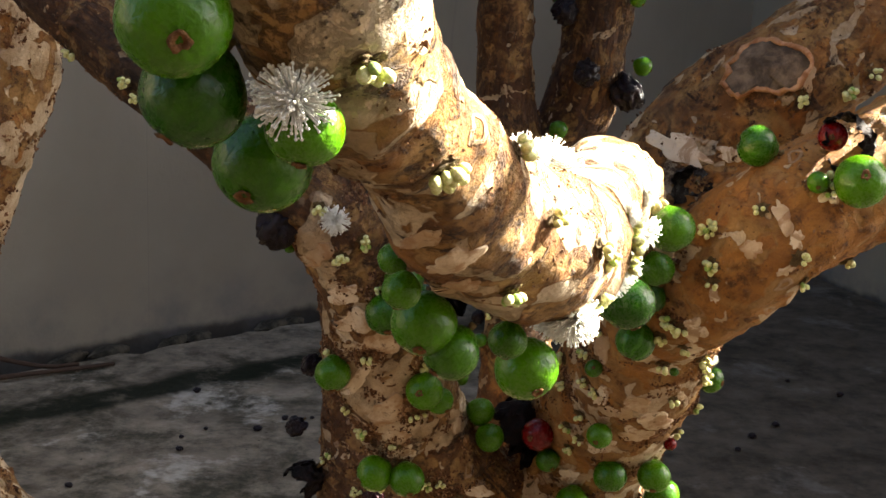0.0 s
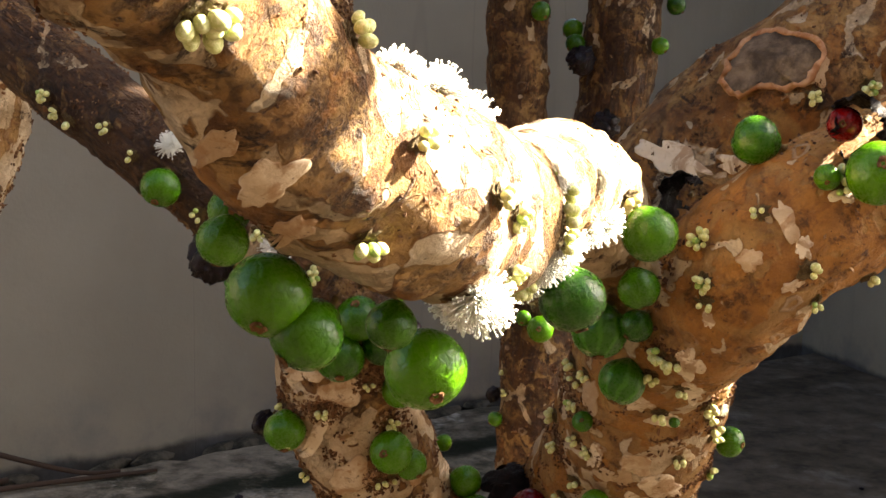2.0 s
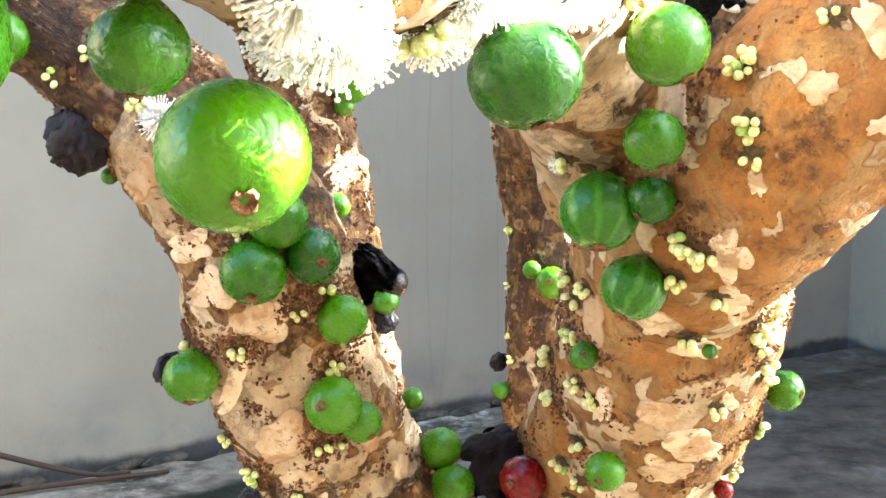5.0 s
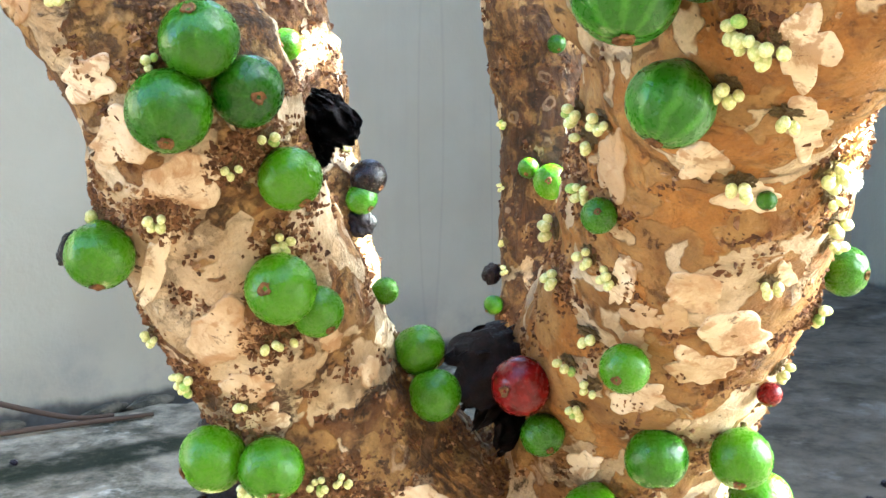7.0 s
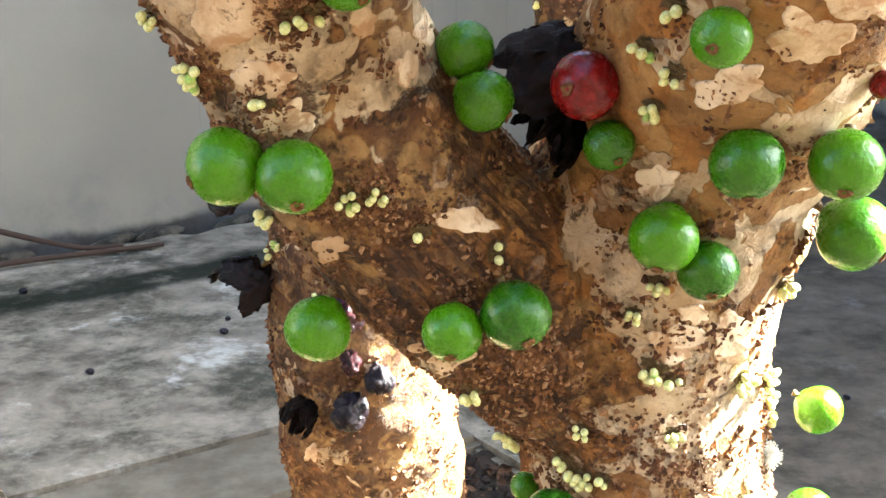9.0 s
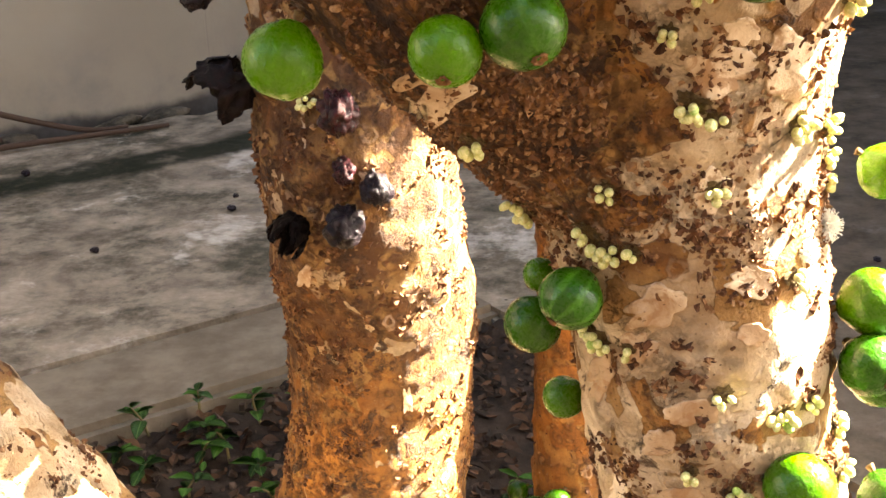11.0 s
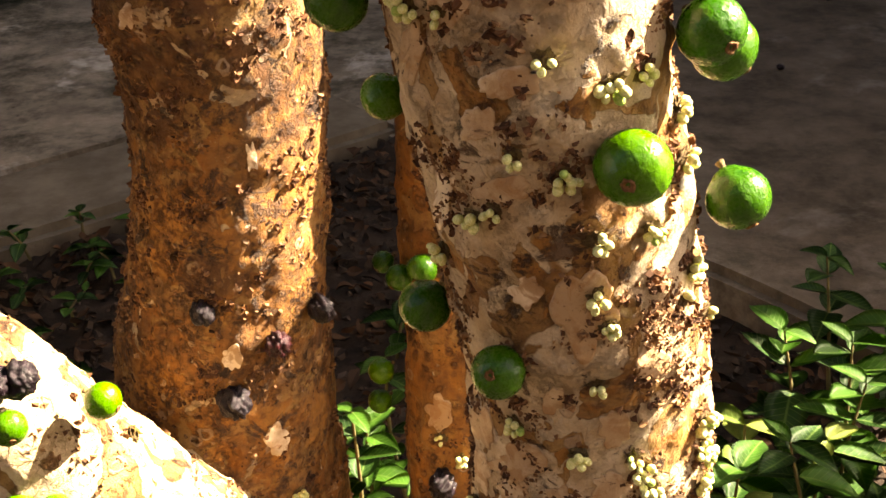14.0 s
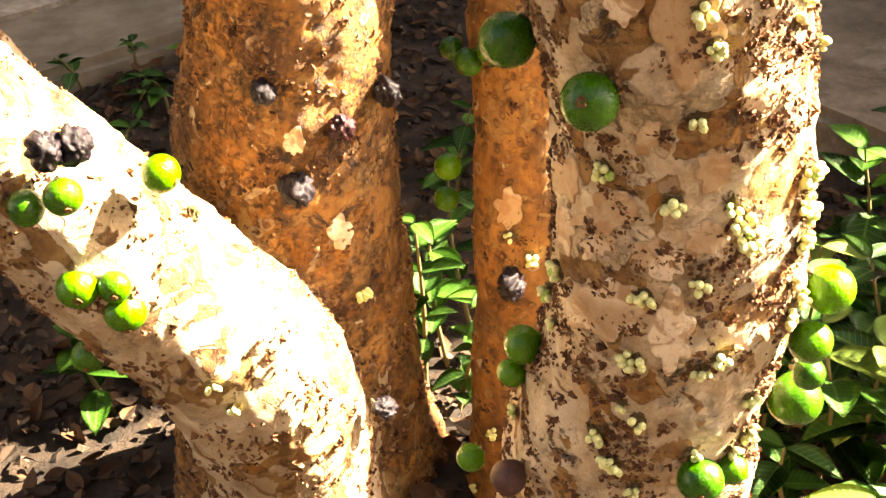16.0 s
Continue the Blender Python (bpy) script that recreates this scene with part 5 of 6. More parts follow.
buds(0.0971, 0.5132, 0.6333, 3)
buds(0.0969, 0.5154, 0.5833, 6)
buds(0.1073, 0.5220, 0.5839, 5)
buds(0.1244, 0.5478, 0.5620, 6)
buds(0.0672, 0.5157, 0.5609, 3)
buds(0.0832, 0.5157, 0.5529, 7)
buds(0.0556, 0.5335, 0.5322, 6)
buds(0.0617, 0.5254, 0.5377, 3)
buds(0.0471, 0.5589, 0.5073, 4)
buds(0.0946, 0.5222, 0.5269, 4)
buds(0.0963, 0.5276, 0.5028, 4)
buds(0.1012, 0.5299, 0.4903, 3)
buds(0.1148, 0.5306, 0.5257, 5)
buds(0.1266, 0.5442, 0.5449, 4)
buds(0.1345, 0.5566, 0.4962, 6)
buds(0.1314, 0.5499, 0.4869, 2)
buds(0.0462, 0.5622, 0.5056, 5)
buds(0.0954, 0.5224, 0.5270, 2)
buds(0.1004, 0.5302, 0.4886, 4)
buds(0.1141, 0.5300, 0.5265, 4)
buds(0.1363, 0.5592, 0.4946, 5)
buds(0.0996, 0.5394, 0.4596, 4)
buds(0.0942, 0.5462, 0.4240, 4)
buds(0.1155, 0.5469, 0.4220, 3)
buds(0.1236, 0.5517, 0.4038, 7)
buds(0.1489, 0.5732, 0.4177, 6)
buds(0.1507, 0.5761, 0.3996, 6)
buds(0.1469, 0.5690, 0.3911, 6)
buds(0.0597, 0.5909, 0.3670, 5)
buds(0.0620, 0.8056, 0.2363, 4)
buds(0.1428, 0.5624, 0.4743, 2)
buds(0.1502, 0.5753, 0.3605, 5)
buds(-0.0361, 0.7966, 0.2180, 5)
buds(-0.1050, 0.7197, 0.3333, 4)
buds(0.0715, 0.5577, 0.4327, 6)
buds(0.0940, 0.5461, 0.4243, 4)
buds(0.1188, 0.5481, 0.4138, 8)
buds(0.1462, 0.5691, 0.4213, 9)
buds(0.1469, 0.5700, 0.4065, 8)
buds(0.1472, 0.5694, 0.3920, 5)
buds(0.0872, 0.5556, 0.3789, 8)
buds(0.1068, 0.5498, 0.3868, 4)
buds(0.0864, 0.5635, 0.3426, 8)
buds(0.1115, 0.5602, 0.3396, 4)
buds(0.1184, 0.5584, 0.3461, 4)
buds(0.0827, 0.5719, 0.3142, 3)
buds(0.0895, 0.5690, 0.3072, 3)
buds(0.0748, 0.5796, 0.2922, 4)
buds(0.0806, 0.5761, 0.2791, 9)
buds(0.0900, 0.5784, 0.2619, 4)
buds(0.0425, 0.6258, 0.2686, 6)
buds(0.0368, 0.8003, 0.1078, 7)
buds(0.0246, 0.8087, 0.0548, 4)
buds(0.0590, 0.5940, 0.3668, 6)
buds(0.0570, 0.6100, 0.3450, 5)
buds(0.0590, 0.6057, 0.3319, 3)
buds(0.0618, 0.8054, 0.2349, 5)
buds(0.0506, 0.8103, 0.2502, 3)
buds(-0.0362, 0.7957, 0.2224, 6)
buds(-0.1047, 0.7192, 0.3312, 3)
buds(-0.1065, 0.7098, 0.2221, 4)
buds(-0.1174, 0.7035, 0.2466, 3)
buds(-0.0771, 0.7246, 0.2088, 1)
buds(0.1468, 0.5720, 0.3698, 5)
buds(0.1460, 0.5716, 0.3540, 7)
buds(0.1353, 0.5740, 0.3131, 6)
buds(0.1387, 0.5869, 0.2839, 7)
buds(0.1315, 0.5828, 0.2784, 4)
buds(0.1114, 0.5687, 0.2886, 3)
buds(0.0997, 0.2613, 0.9964, 3)
buds(0.0788, 0.2746, 0.9830, 9)
buds(0.0803, 0.2680, 0.9666, 6)
buds(0.0809, 0.2689, 0.9576, 3)
buds(0.1181, 0.2535, 0.9742, 2)
buds(0.1257, 0.2639, 0.9602, 3)
buds(0.1315, 0.2581, 1.0113, 5)
buds(-0.1057, 0.3764, 0.9404, 3)
buds(-0.0937, 0.3777, 0.9511, 2)
buds(0.0395, 0.3099, 0.9498, 4)
buds(0.0459, 0.3091, 0.9489, 3)
buds(0.0306, 0.3082, 0.9540, 2)
buds(-0.0892, 0.4461, 0.8071, 5)
buds(-0.1371, 0.3740, 0.9881, 4)
buds(-0.1486, 0.3741, 0.9791, 3)
buds(-0.2266, 0.4035, 1.0272, 4)
buds(-0.1969, 0.3864, 1.0202, 4)
buds(-0.1834, 0.3807, 1.0065, 2)
buds(0.1432, 0.3398, 1.0445, 4)
buds(0.1688, 0.3421, 1.0492, 4)
buds(0.1309, 0.2563, 1.0075, 3)
buds(0.1503, 0.2738, 0.9690, 2)
buds(0.1192, 0.2538, 0.9744, 2)
buds(-0.2664, 0.4275, 1.0488, 7)
buds(-0.2312, 0.4038, 1.0348, 7)
buds(-0.2186, 0.3978, 1.0229, 2)
buds(-0.1196, 0.3733, 0.9710, 4)
buds(-0.0933, 0.3780, 0.9492, 5)
buds(-0.1077, 0.3763, 0.9409, 3)
buds(0.1432, 0.3398, 1.0444, 5)
buds(0.1689, 0.3419, 1.0497, 5)
buds(0.1821, 0.3416, 1.0594, 4)
buds(-0.0818, -0.0283, 1.0601, 4, 0.0016)
buds(-0.0547, 0.0352, 1.0107, 5, 0.0016)
buds(-0.1042, -0.0849, 1.0908, 5, 0.0016)
buds(-0.0582, 0.0146, 1.0580, 4, 0.0016)
buds(-0.0212, 0.0597, 1.0199, 4, 0.0016)
buds(-0.0835, -0.0329, 1.0610, 5, 0.0016)
buds(-0.0156, 0.0729, 1.0137, 6, 0.0016)
buds(-0.0172, 0.0826, 0.9972, 6, 0.0016)
buds(-0.0424, 0.0351, 1.0347, 4, 0.0016)
flower(-0.1224, -0.0276, 1.0806, 0.0107)
flower(-0.1108, 0.3734, 0.9636, 0.0097)
flower(-0.0296, 0.1164, 1.0379, 0.0116)
flower(0.0039, 0.1360, 0.9931, 0.0101)
flower(-0.0269, 0.0774, 0.9922, 0.0109)
flower(0.0020, 0.1098, 1.0252, 0.0053)
flower(-0.0382, 0.0883, 1.0436, 0.0059)
flower(-0.0486, 0.0650, 1.0492, 0.0077)
flower(-0.0291, 0.1240, 1.0371, 0.0100)
flower(-0.0248, 0.0945, 0.9883, 0.0112)
flower(0.0058, 0.1195, 1.0199, 0.0054)
flower(0.0140, 0.1722, 0.9872, 0.0083)
flower(-0.1632, 0.3765, 1.0116, 0.0079)
flower(-0.0311, 0.1064, 0.9871, 0.0081)
flower(0.0226, 0.1857, 0.9923, 0.0072)
flower(0.1110, 0.5330, 0.6436, 0.0062)
flower(0.1020, 0.5181, 0.6406, 0.0043)
flower(0.1270, 0.5435, 0.5361, 0.0028)
flower(0.1111, 0.3580, 0.8887, 0.0039)
flower(0.0293, 0.3121, 0.9523, 0.0039)
flower(-0.0376, 0.0845, 1.0448, 0.0090)
flower(-0.0532, 0.0822, 1.0433, 0.0065)
flower(-0.0363, 0.1336, 1.0273, 0.0084)
flower(-0.0094, 0.1339, 0.9864, 0.0095)
flower(0.0048, 0.1640, 0.9856, 0.0101)
flower(0.0278, 0.1930, 0.9966, 0.0097)
flower(-0.0304, 0.0943, 0.9872, 0.0078)
flower(-0.0458, 0.0653, 1.0485, 0.0062)


# flowers and buds crowding the elbow of the front limb
buds(-0.0102, 0.1220, 1.0094, 5, 0.0017)
buds(-0.0049, 0.1220, 1.0051, 4, 0.0017)
buds(-0.0139, 0.1220, 0.9910, 5, 0.0017)
buds(-0.0086, 0.1220, 0.9877, 4, 0.0017)
buds(-0.0151, 0.1220, 1.0015, 3, 0.0017)
buds(-0.0032, 0.1220, 0.9799, 3, 0.0017)
buds(-0.0138, 0.1220, 1.0144, 4, 0.0017)
flower(0.0016, 0.1240, 0.9981, 0.0085)
flower(-0.0026, 0.1240, 0.9927, 0.0070)
flower(-0.0057, 0.1240, 0.9839, 0.0060)
flower(-0.0221, 0.1240, 0.9765, 0.0090)
buds(-0.0060, 0.1150, 1.0085, 4, 0.0017)
buds(0.0019, 0.1150, 1.0010, 4, 0.0017)
fruit("fruit", -0.0063, 0.1760, 1.0276, 0.0034)
fruit("fruit", -0.0027, 0.1760, 1.0235, 0.0034)
flower(0.0169, 0.1900, 1.0135, 0.0065)
buds(0.0230, 0.2000, 0.9995, 4)
buds(0.0446, 0.2400, 1.0015, 5)
# red fruit added behind the husk for the sun's glow through its inside
fruit("halfripe", 0.1340, 0.2660, 1.0335, 0.0075)


# ---- crust, scales and pimples of the bark ----
def bits_material(name, a, b, c):
    n = Nodes(name, 0.85, 0.25)
    r = n.node("NewGeometry").outputs["Random Per Island"]
    col = n.mix(n.ramp(r, 0.0, 0.55), a, b)
    col = n.mix(n.ramp(r, 0.62, 0.95), col, c)
    return n.done(n.mix(n.ramp(n.noise(700, 4), 0.3, 0.7, 0.0, 0.5), col, (0.07, 0.035, 0.018)), None, n.bump(n.noise(900, 4, 0.7), 0.0004))


SCAB = bits_material("bark_scab", (0.042, 0.018, 0.009), (0.14, 0.058, 0.024), (0.34, 0.19, 0.09))
CRUMB = bits_material("bark_crumb", (0.070, 0.030, 0.014), (0.20, 0.095, 0.040), (0.40, 0.24, 0.12))


def bark_spots(rng, key, n, bias):
    """Random places on a stem, thick in some patches and thin in others."""
    me = wood[key].data
    k = len(me.polygons)
    c, no, area = np.empty(k * 3), np.empty(k * 3), np.empty(k)
    me.polygons.foreach_get("center", c), me.polygons.foreach_get("normal", no), me.polygons.foreach_get("area", area)
    c, no = c.reshape(-1, 3), no.reshape(-1, 3)
    ok = (no[:, 1] < 0.45) & (c[:, 2] > 0.02) & (c[:, 2] < 1.2)
    idx = rng.choice(np.flatnonzero(ok), n * 9, p=area[ok] / area[ok].sum())
    keep = []
    for i in idx:
        w = noise.noise(Vector(c[i]) * 34) + 0.6 * noise.noise(Vector(c[i]) * 90)
        if w > bias + rng.normal(0, 0.09):
            keep.append(i)
        if len(keep) == n:
            break
    return c[keep], no[keep]


def bit_piece(rng, p, no, size):
    c = np.array([(-1, -1, -0.5), (1, -1, -0.5), (1, 1, -0.5), (-1, 1, -0.5), (-0.4, -0.4, 1), (0.4, -0.4, 1), (0.4, 0.4, 1), (-0.4, 0.4, 1)], float)
    c += rng.uniform(-0.75, 0.75, c.shape)
    q = np.array(Vector(no).to_track_quat("Z", "Y").to_matrix())
    a = rng.uniform(0, 6.28)
    turn = np.array(((math.cos(a), -math.sin(a), 0), (math.sin(a), math.cos(a), 0), (0, 0, 1)))
    return (c * size * (1, rng.uniform(0.5, 1), rng.uniform(0.35, 1.1))) @ turn.T @ q.T + p, CUBE


rng = np.random.default_rng(11)
for key, n, lo, hi, bias in (("C", 9500, 0.0004, 0.0014, 0.30), ("R", 2600, 0.0004, 0.0014, 0.3), ("L", 4500, 0.0004, 0.0014, 0.28), ("L2", 900, 0.0005, 0.0014, 0.1), ("F", 900, 0.0003, 0.0009, 0.3), ("R2", 700, 0.0003, 0.0011, 0.22),
                             ("R3", 450, 0.0006, 0.0016, 0.15), ("A", 5200, 0.0006, 0.0024, 0.02), ("G", 4500, 0.0005, 0.0024, 0.12), ("B", 1200, 0.0005, 0.0015, 0.05), ("B2", 150, 0.0008, 0.002, 0.05)):
    c, no = bark_spots(rng, key, n, bias)
    bits = scatter("bark_crust", [bit_piece(rng, p, q, 0.75 * rng.uniform(lo, hi) * (1.6 if rng.random() < 0.06 else 1)) for p, q in zip(c, no)], CRUMB, "scaly brown bark crumbs", "")
    bits.parent = wood[key]

# scabs where old buds and fruits have dropped off
for key, n, lo, hi in (("C", 900, 0.0005, 0.0017), ("R", 120, 0.0004, 0.0012), ("L", 160, 0.0004, 0.0013), ("A", 420, 0.0006, 0.0019), ("G", 150, 0.0006, 0.0018), ("B", 110, 0.0006, 0.0016), ("R3", 60, 0.0004, 0.0012)):
    c, no = bark_spots(rng, key, n, -0.15)
    pieces = []
    for p, q in zip(c, no):
        wide = rng.uniform(0.0010, 0.0030)
        for _ in range(int(rng.uniform(5, 16))):
            near, nn, _, _ = BVH.find_nearest(Vector(p) + Vector(rng.normal(0, wide, 3)))
            pieces.append(bit_piece(rng, np.array(near), nn, rng.uniform(lo, hi)))
    bits = scatter("bark_scab", pieces, SCAB, "brown scabs on the bark", "")
    bits.parent = wood[key]

# the scabby crotch between the limbs
for key in ("C", "L", "R"):
    c, no = bark_spots(rng, key, 9000, -0.35)
    far = np.linalg.norm((c - (0.02, 0.49, 0.69)) / (1.2, 1, 0.8), axis=1)
    keep = far < np.abs(rng.normal(0, 0.042, len(c))) + 0.012
    bits = scatter("bark_crust", [bit_piece(rng, p, q, rng.uniform(0.0004, 0.0014)) for p, q in zip(c[keep], no[keep])], CRUMB, "scabby brown bark crumbs", "")
    bits.parent = wood[key]

# crumbs crowded round the bud clusters
pieces = []
for ob in [o for o in scene.objects if o.name.startswith("bud_cluster")]:
    p = ob.matrix_world.translation
    for _ in range(30):
        q = p + Vector(rng.normal(0, 0.0042, 3))
        near, no, _, _ = BVH.find_nearest(q)
        pieces.append(bit_piece(rng, np.array(near), no, rng.uniform(0.0004, 0.0013)))
bits = scatter("bark_crust", pieces, CRUMB, "brown scaly crumbs round the buds", "")
bits.parent = wood["C"]

# the sawn-off stub on the back limb
CUTFACE = skin_material("weathered_cut", (0.06, 0.042, 0.028), (0.20, 0.145, 0.095), 0.8, 0.5, 0.2, 60)
CALLUS = skin_material("callus_rim", (0.26, 0.105, 0.035), (0.52, 0.30, 0.16), 0.65, 0.1, 0.3, 90)


def saw_cut(centre, axis, a, b):
    """A flat weathered cut let into the limb, with a lip of new bark grown round it."""
    c, no = Vector(centre), Vector(axis).normalized()
    side = Vector((0, 0, 1)).cross(no).normalized()
    up = no.cross(side)

    def spot(t, rr):
        d = Vector((math.cos(t), math.sin(t), 0))
        w = rr * (1 + 0.22 * noise.noise(d * 1.2 + Vector((4.4, 0, 0))) + 0.07 * noise.noise(d * 3.1 + Vector((1, 2, 0))))
        q = c + side * a * w * d.x + up * b * w * d.y
        near, nn, _, _ = BVH.find_nearest(q)
        return near, nn

    bm = bmesh.new()
    n, rings = 48, []
    for rr in (0.05, 0.3, 0.55, 0.8, 0.96, 1.04):
        ring = []
        for t in np.linspace(0, 2 * math.pi, n, endpoint=False):
            q, nn = spot(t, rr)
            ring.append(bm.verts.new(q + nn * (0.0014 + 0.0008 * noise.noise(q * 300) if rr < 1 else -0.002)))
        rings.append(ring)
    bm.faces.new(rings[0])
    for r0, r1 in zip(rings, rings[1:]):
        for k in range(n):
            bm.faces.new((r0[k], r1[k], r1[(k + 1) % n], r0[(k + 1) % n]))
    part("cut_face", bm, wood["R3"], "grey weathered saw cut", CUTFACE)
    bm = bmesh.new()
    rings = []
    for i, t in enumerate(np.linspace(0, 2 * math.pi, 72, endpoint=False)):
        q, nn = spot(t, 1.0)
        out = (q - c).normalized()
        r = 0.0016 * (1 + 0.45 * noise.noise(q * 160))
        rings.append([bm.verts.new(q + nn * (0.0008 + r * math.sin(k)) + out * r * 1.2 * math.cos(k)) for k in np.linspace(0, 2 * math.pi, 10, endpoint=False)])
    for r0, r1 in zip(rings, rings[1:] + rings[:1]):
        for k in range(10):
            bm.faces.new((r0[k], r0[(k + 1) % 10], r1[(k + 1) % 10], r1[k]))
    part("callus_lip", bm, wood["R3"], "orange lip of healing bark round the saw cut", CALLUS)


saw_cut((0.1215, 0.345, 1.0600), (-0.22, -0.62, 0.75), 0.023, 0.021)

# fallen fruits on the pavement and dead twigs at the wall's foot
for i in range(30):
    r2 = random.Random(i + 7)
    u, v = r2.uniform(-0.9, 2.2), r2.uniform(0.05, 1.2)
    if i < 6:
        u, v = 0.49 + 0.07 * i + r2.uniform(-0.03, 0.03), 0.70 + r2.uniform(-0.05, 0.05)
    if i > 20:
        u, v = r2.uniform(0.8, 1.8), r2.uniform(-0.9, 0.1)
    r = r2.uniform(0.006, 0.011)
    ob = new("fallen_fruit", DRIED["raisin"][i % 4])
    ob.matrix_world = Matrix.Translation(plan(u, v, 0.036 + r * 0.4)) @ Matrix.Rotation(i, 4, "Z") @ Matrix.Diagonal((r, r, r * 0.6, 1))
    tagged(ob, "dark shrivelled fruit fallen on the pavement", "fallen fruit", "fallen fruits on the pavement")
dead_twig([plan(-0.75, 1.30, 0.10), plan(-0.45, 1.25, 0.07), plan(-0.20, 1.29, 0.045), plan(0.0, 1.34, 0.042)], 0.008)
dead_twig([plan(0.02, 1.41, 0.22), plan(0.28, 1.385, 0.11), plan(0.46, 1.33, 0.05), plan(0.56, 1.31, 0.043)], 0.008)
dead_twig([plan(0.08, 1.29, 0.046), plan(0.28, 1.305, 0.047), plan(0.52, 1.28, 0.044), plan(0.64, 1.27, 0.042)], 0.008)
dead_twig([plan(-0.55, 1.36, 0.05), plan(-0.1, 1.33, 0.043), plan(0.3, 1.38, 0.043)], 0.010)

# a flower held against the fruits on the front limb
flower(-0.1190, -0.0830, 1.0815, 0.0095, (-0.2, -0.8, 0.5))


# ---- an unseen crown, added high over the stems for shade ----
def crown_piece(rng, p, size):
    """One leaf of the added crown, folded on its midrib, two skins thick."""
    t = np.linspace(0, 1, 4)
    w = 0.24 * np.sin(np.pi * t ** 0.8) + 0.01
    rows = np.stack([np.stack((s * w, t, -0.25 * t * t + 0.3 * abs(s) * w), 1) for s in (-1, 0, 1)], 1).reshape(-1, 3)
    rows = np.concatenate((rows, rows - (0, 0, 0.01)))
    f = [[i * 3 + k, i * 3 + k + 1, i * 3 + k + 4, i * 3 + k + 3] for i in range(3) for k in range(2)]
    f = np.array(f + [[q + 12 for q in g[::-1]] for g in f])
    return (rows * size) @ rotation(rng, 1.6).T + p, f


def by_sun(across, along, drop):
    """A place given across the sun's line, along it, and by the height at which its shadow meets the stems."""
    a = SUN_AZ.normalized()
    return Vector((a.x * along - a.y * across, a.y * along + a.x * across, drop + math.tan(SUN_EL) * along))


# unseen sprays added to block light: across, along and drop from and to, leaves
SHADE_SPRAYS = (
    ((0.63, 1.15), (0.75, 1.35), (0.53, 1.35), 1700), ((0.35, 0.585), (0.85, 1.35), (0.59, 0.755), 460), ((0.34, 0.437), (0.85, 1.25), (0.74, 0.88), 190), 
    ((0.33, 0.55), (0.60, 1.10), (0.91, 1.26), 620), ((0.45, 1.2), (-0.1, 0.7), (1.65, 2.2), 2000), ((0.55, 1.3), (-0.9, -0.1), (1.7, 2.3), 2200))


def crown():
    rng = np.random.default_rng(21)
    leaves = []
    for key in ("A", "G", "B", "B2", "R3", "L2", "R2"):
        top = Vector(STEMS[key][-1][:3])
        for _ in range(5):
            out = Vector((rng.uniform(-0.35, 0.75), rng.uniform(0.0, 0.45), rng.uniform(0.25, 0.75)))
            mid = top + out * 0.5 + Vector(rng.normal(0, 0.05, 3))
            part("branch", tube(bmesh.new(), [(*(top - Vector((0, 0, 0.06))), 0.016), (*mid, 0.010), (*(top + out), 0.004)], 8, 0.05), tree, "", BARK)
    for across, along, drop, n in SHADE_SPRAYS:
        for _ in range(n):
            c = by_sun(rng.uniform(*across), rng.uniform(*along), rng.uniform(*drop))
            leaves.append(crown_piece(rng, np.array(c), rng.uniform(0.04, 0.075)))
    # added boughs that carry the shading sprays towards the sun
    for a, spray in (((0.42, 0.404, 1.32), SHADE_SPRAYS[1]), ((0.42, 0.404, 1.32), SHADE_SPRAYS[3]), ((0.15, 0.93, 1.38), SHADE_SPRAYS[0]), ((0.03, 0.92, 1.4), SHADE_SPRAYS[4]), ((-0.16, 0.81, 1.35), SHADE_SPRAYS[5])):
        a = Vector(a)
        b = by_sun(*(sum(q) / 2 for q in spray[:3]))
        part("branch", tube(bmesh.new(), [(*a, 0.018), (*(a.lerp(b, 0.5) + Vector((0, 0, 0.03))), 0.012), (*b, 0.004)], 8, 0.05), tree, "", BARK)
    # a bare twig added out of view to throw a shadow band on the front limb
    twig = [Vector((0.42, 0.40, 1.32)), by_sun(0.25, 0.42, 1.24), by_sun(0.17, 0.4, 1.207), by_sun(0.039, 0.4, 1.105), by_sun(-0.07, 0.4, 1.01)]
    part("branch", tube(bmesh.new(), [(*q, r) for q, r in zip(twig, (0.012, 0.012, 0.011, 0.011, 0.007))], 10, 0.02), tree, "", BARK)
    ob = scatter("crown", leaves, LEAF, "unseen small green leaves added high over the stems for shade", "")
    ob.parent = tree


crown()


# ---- pale sheets of bark on the stems ----
sheet_of_bark(-0.1035, 0.3877, 0.9152, 0.0075, 0.0058, 20, 0.26, -0.97, 0.04, wood["L"])
sheet_of_bark(-0.0932, 0.3905, 0.8984, 0.0101, 0.0093, 30, 0.23, -0.97, 0.08, wood["L"])
sheet_of_bark(-0.0800, 0.3982, 0.8840, 0.0129, 0.0078, 10, 0.20, -0.97, 0.11, wood["L"])
sheet_of_bark(-0.0943, 0.4186, 0.8521, 0.0041, 0.0119, -20, 0.22, -0.96, 0.18, wood["L"])
sheet_of_bark(-0.0729, 0.4241, 0.8301, 0.0112, 0.0094, 20, 0.16, -0.96, 0.23, wood["L"])
sheet_of_bark(-0.0669, 0.4368, 0.8082, 0.0087, 0.0049, 0, 0.15, -0.95, 0.27, wood["L"])
sheet_of_bark(-0.0634, 0.4446, 0.7943, 0.0079, 0.0050, 10, 0.14, -0.95, 0.29, wood["L"])
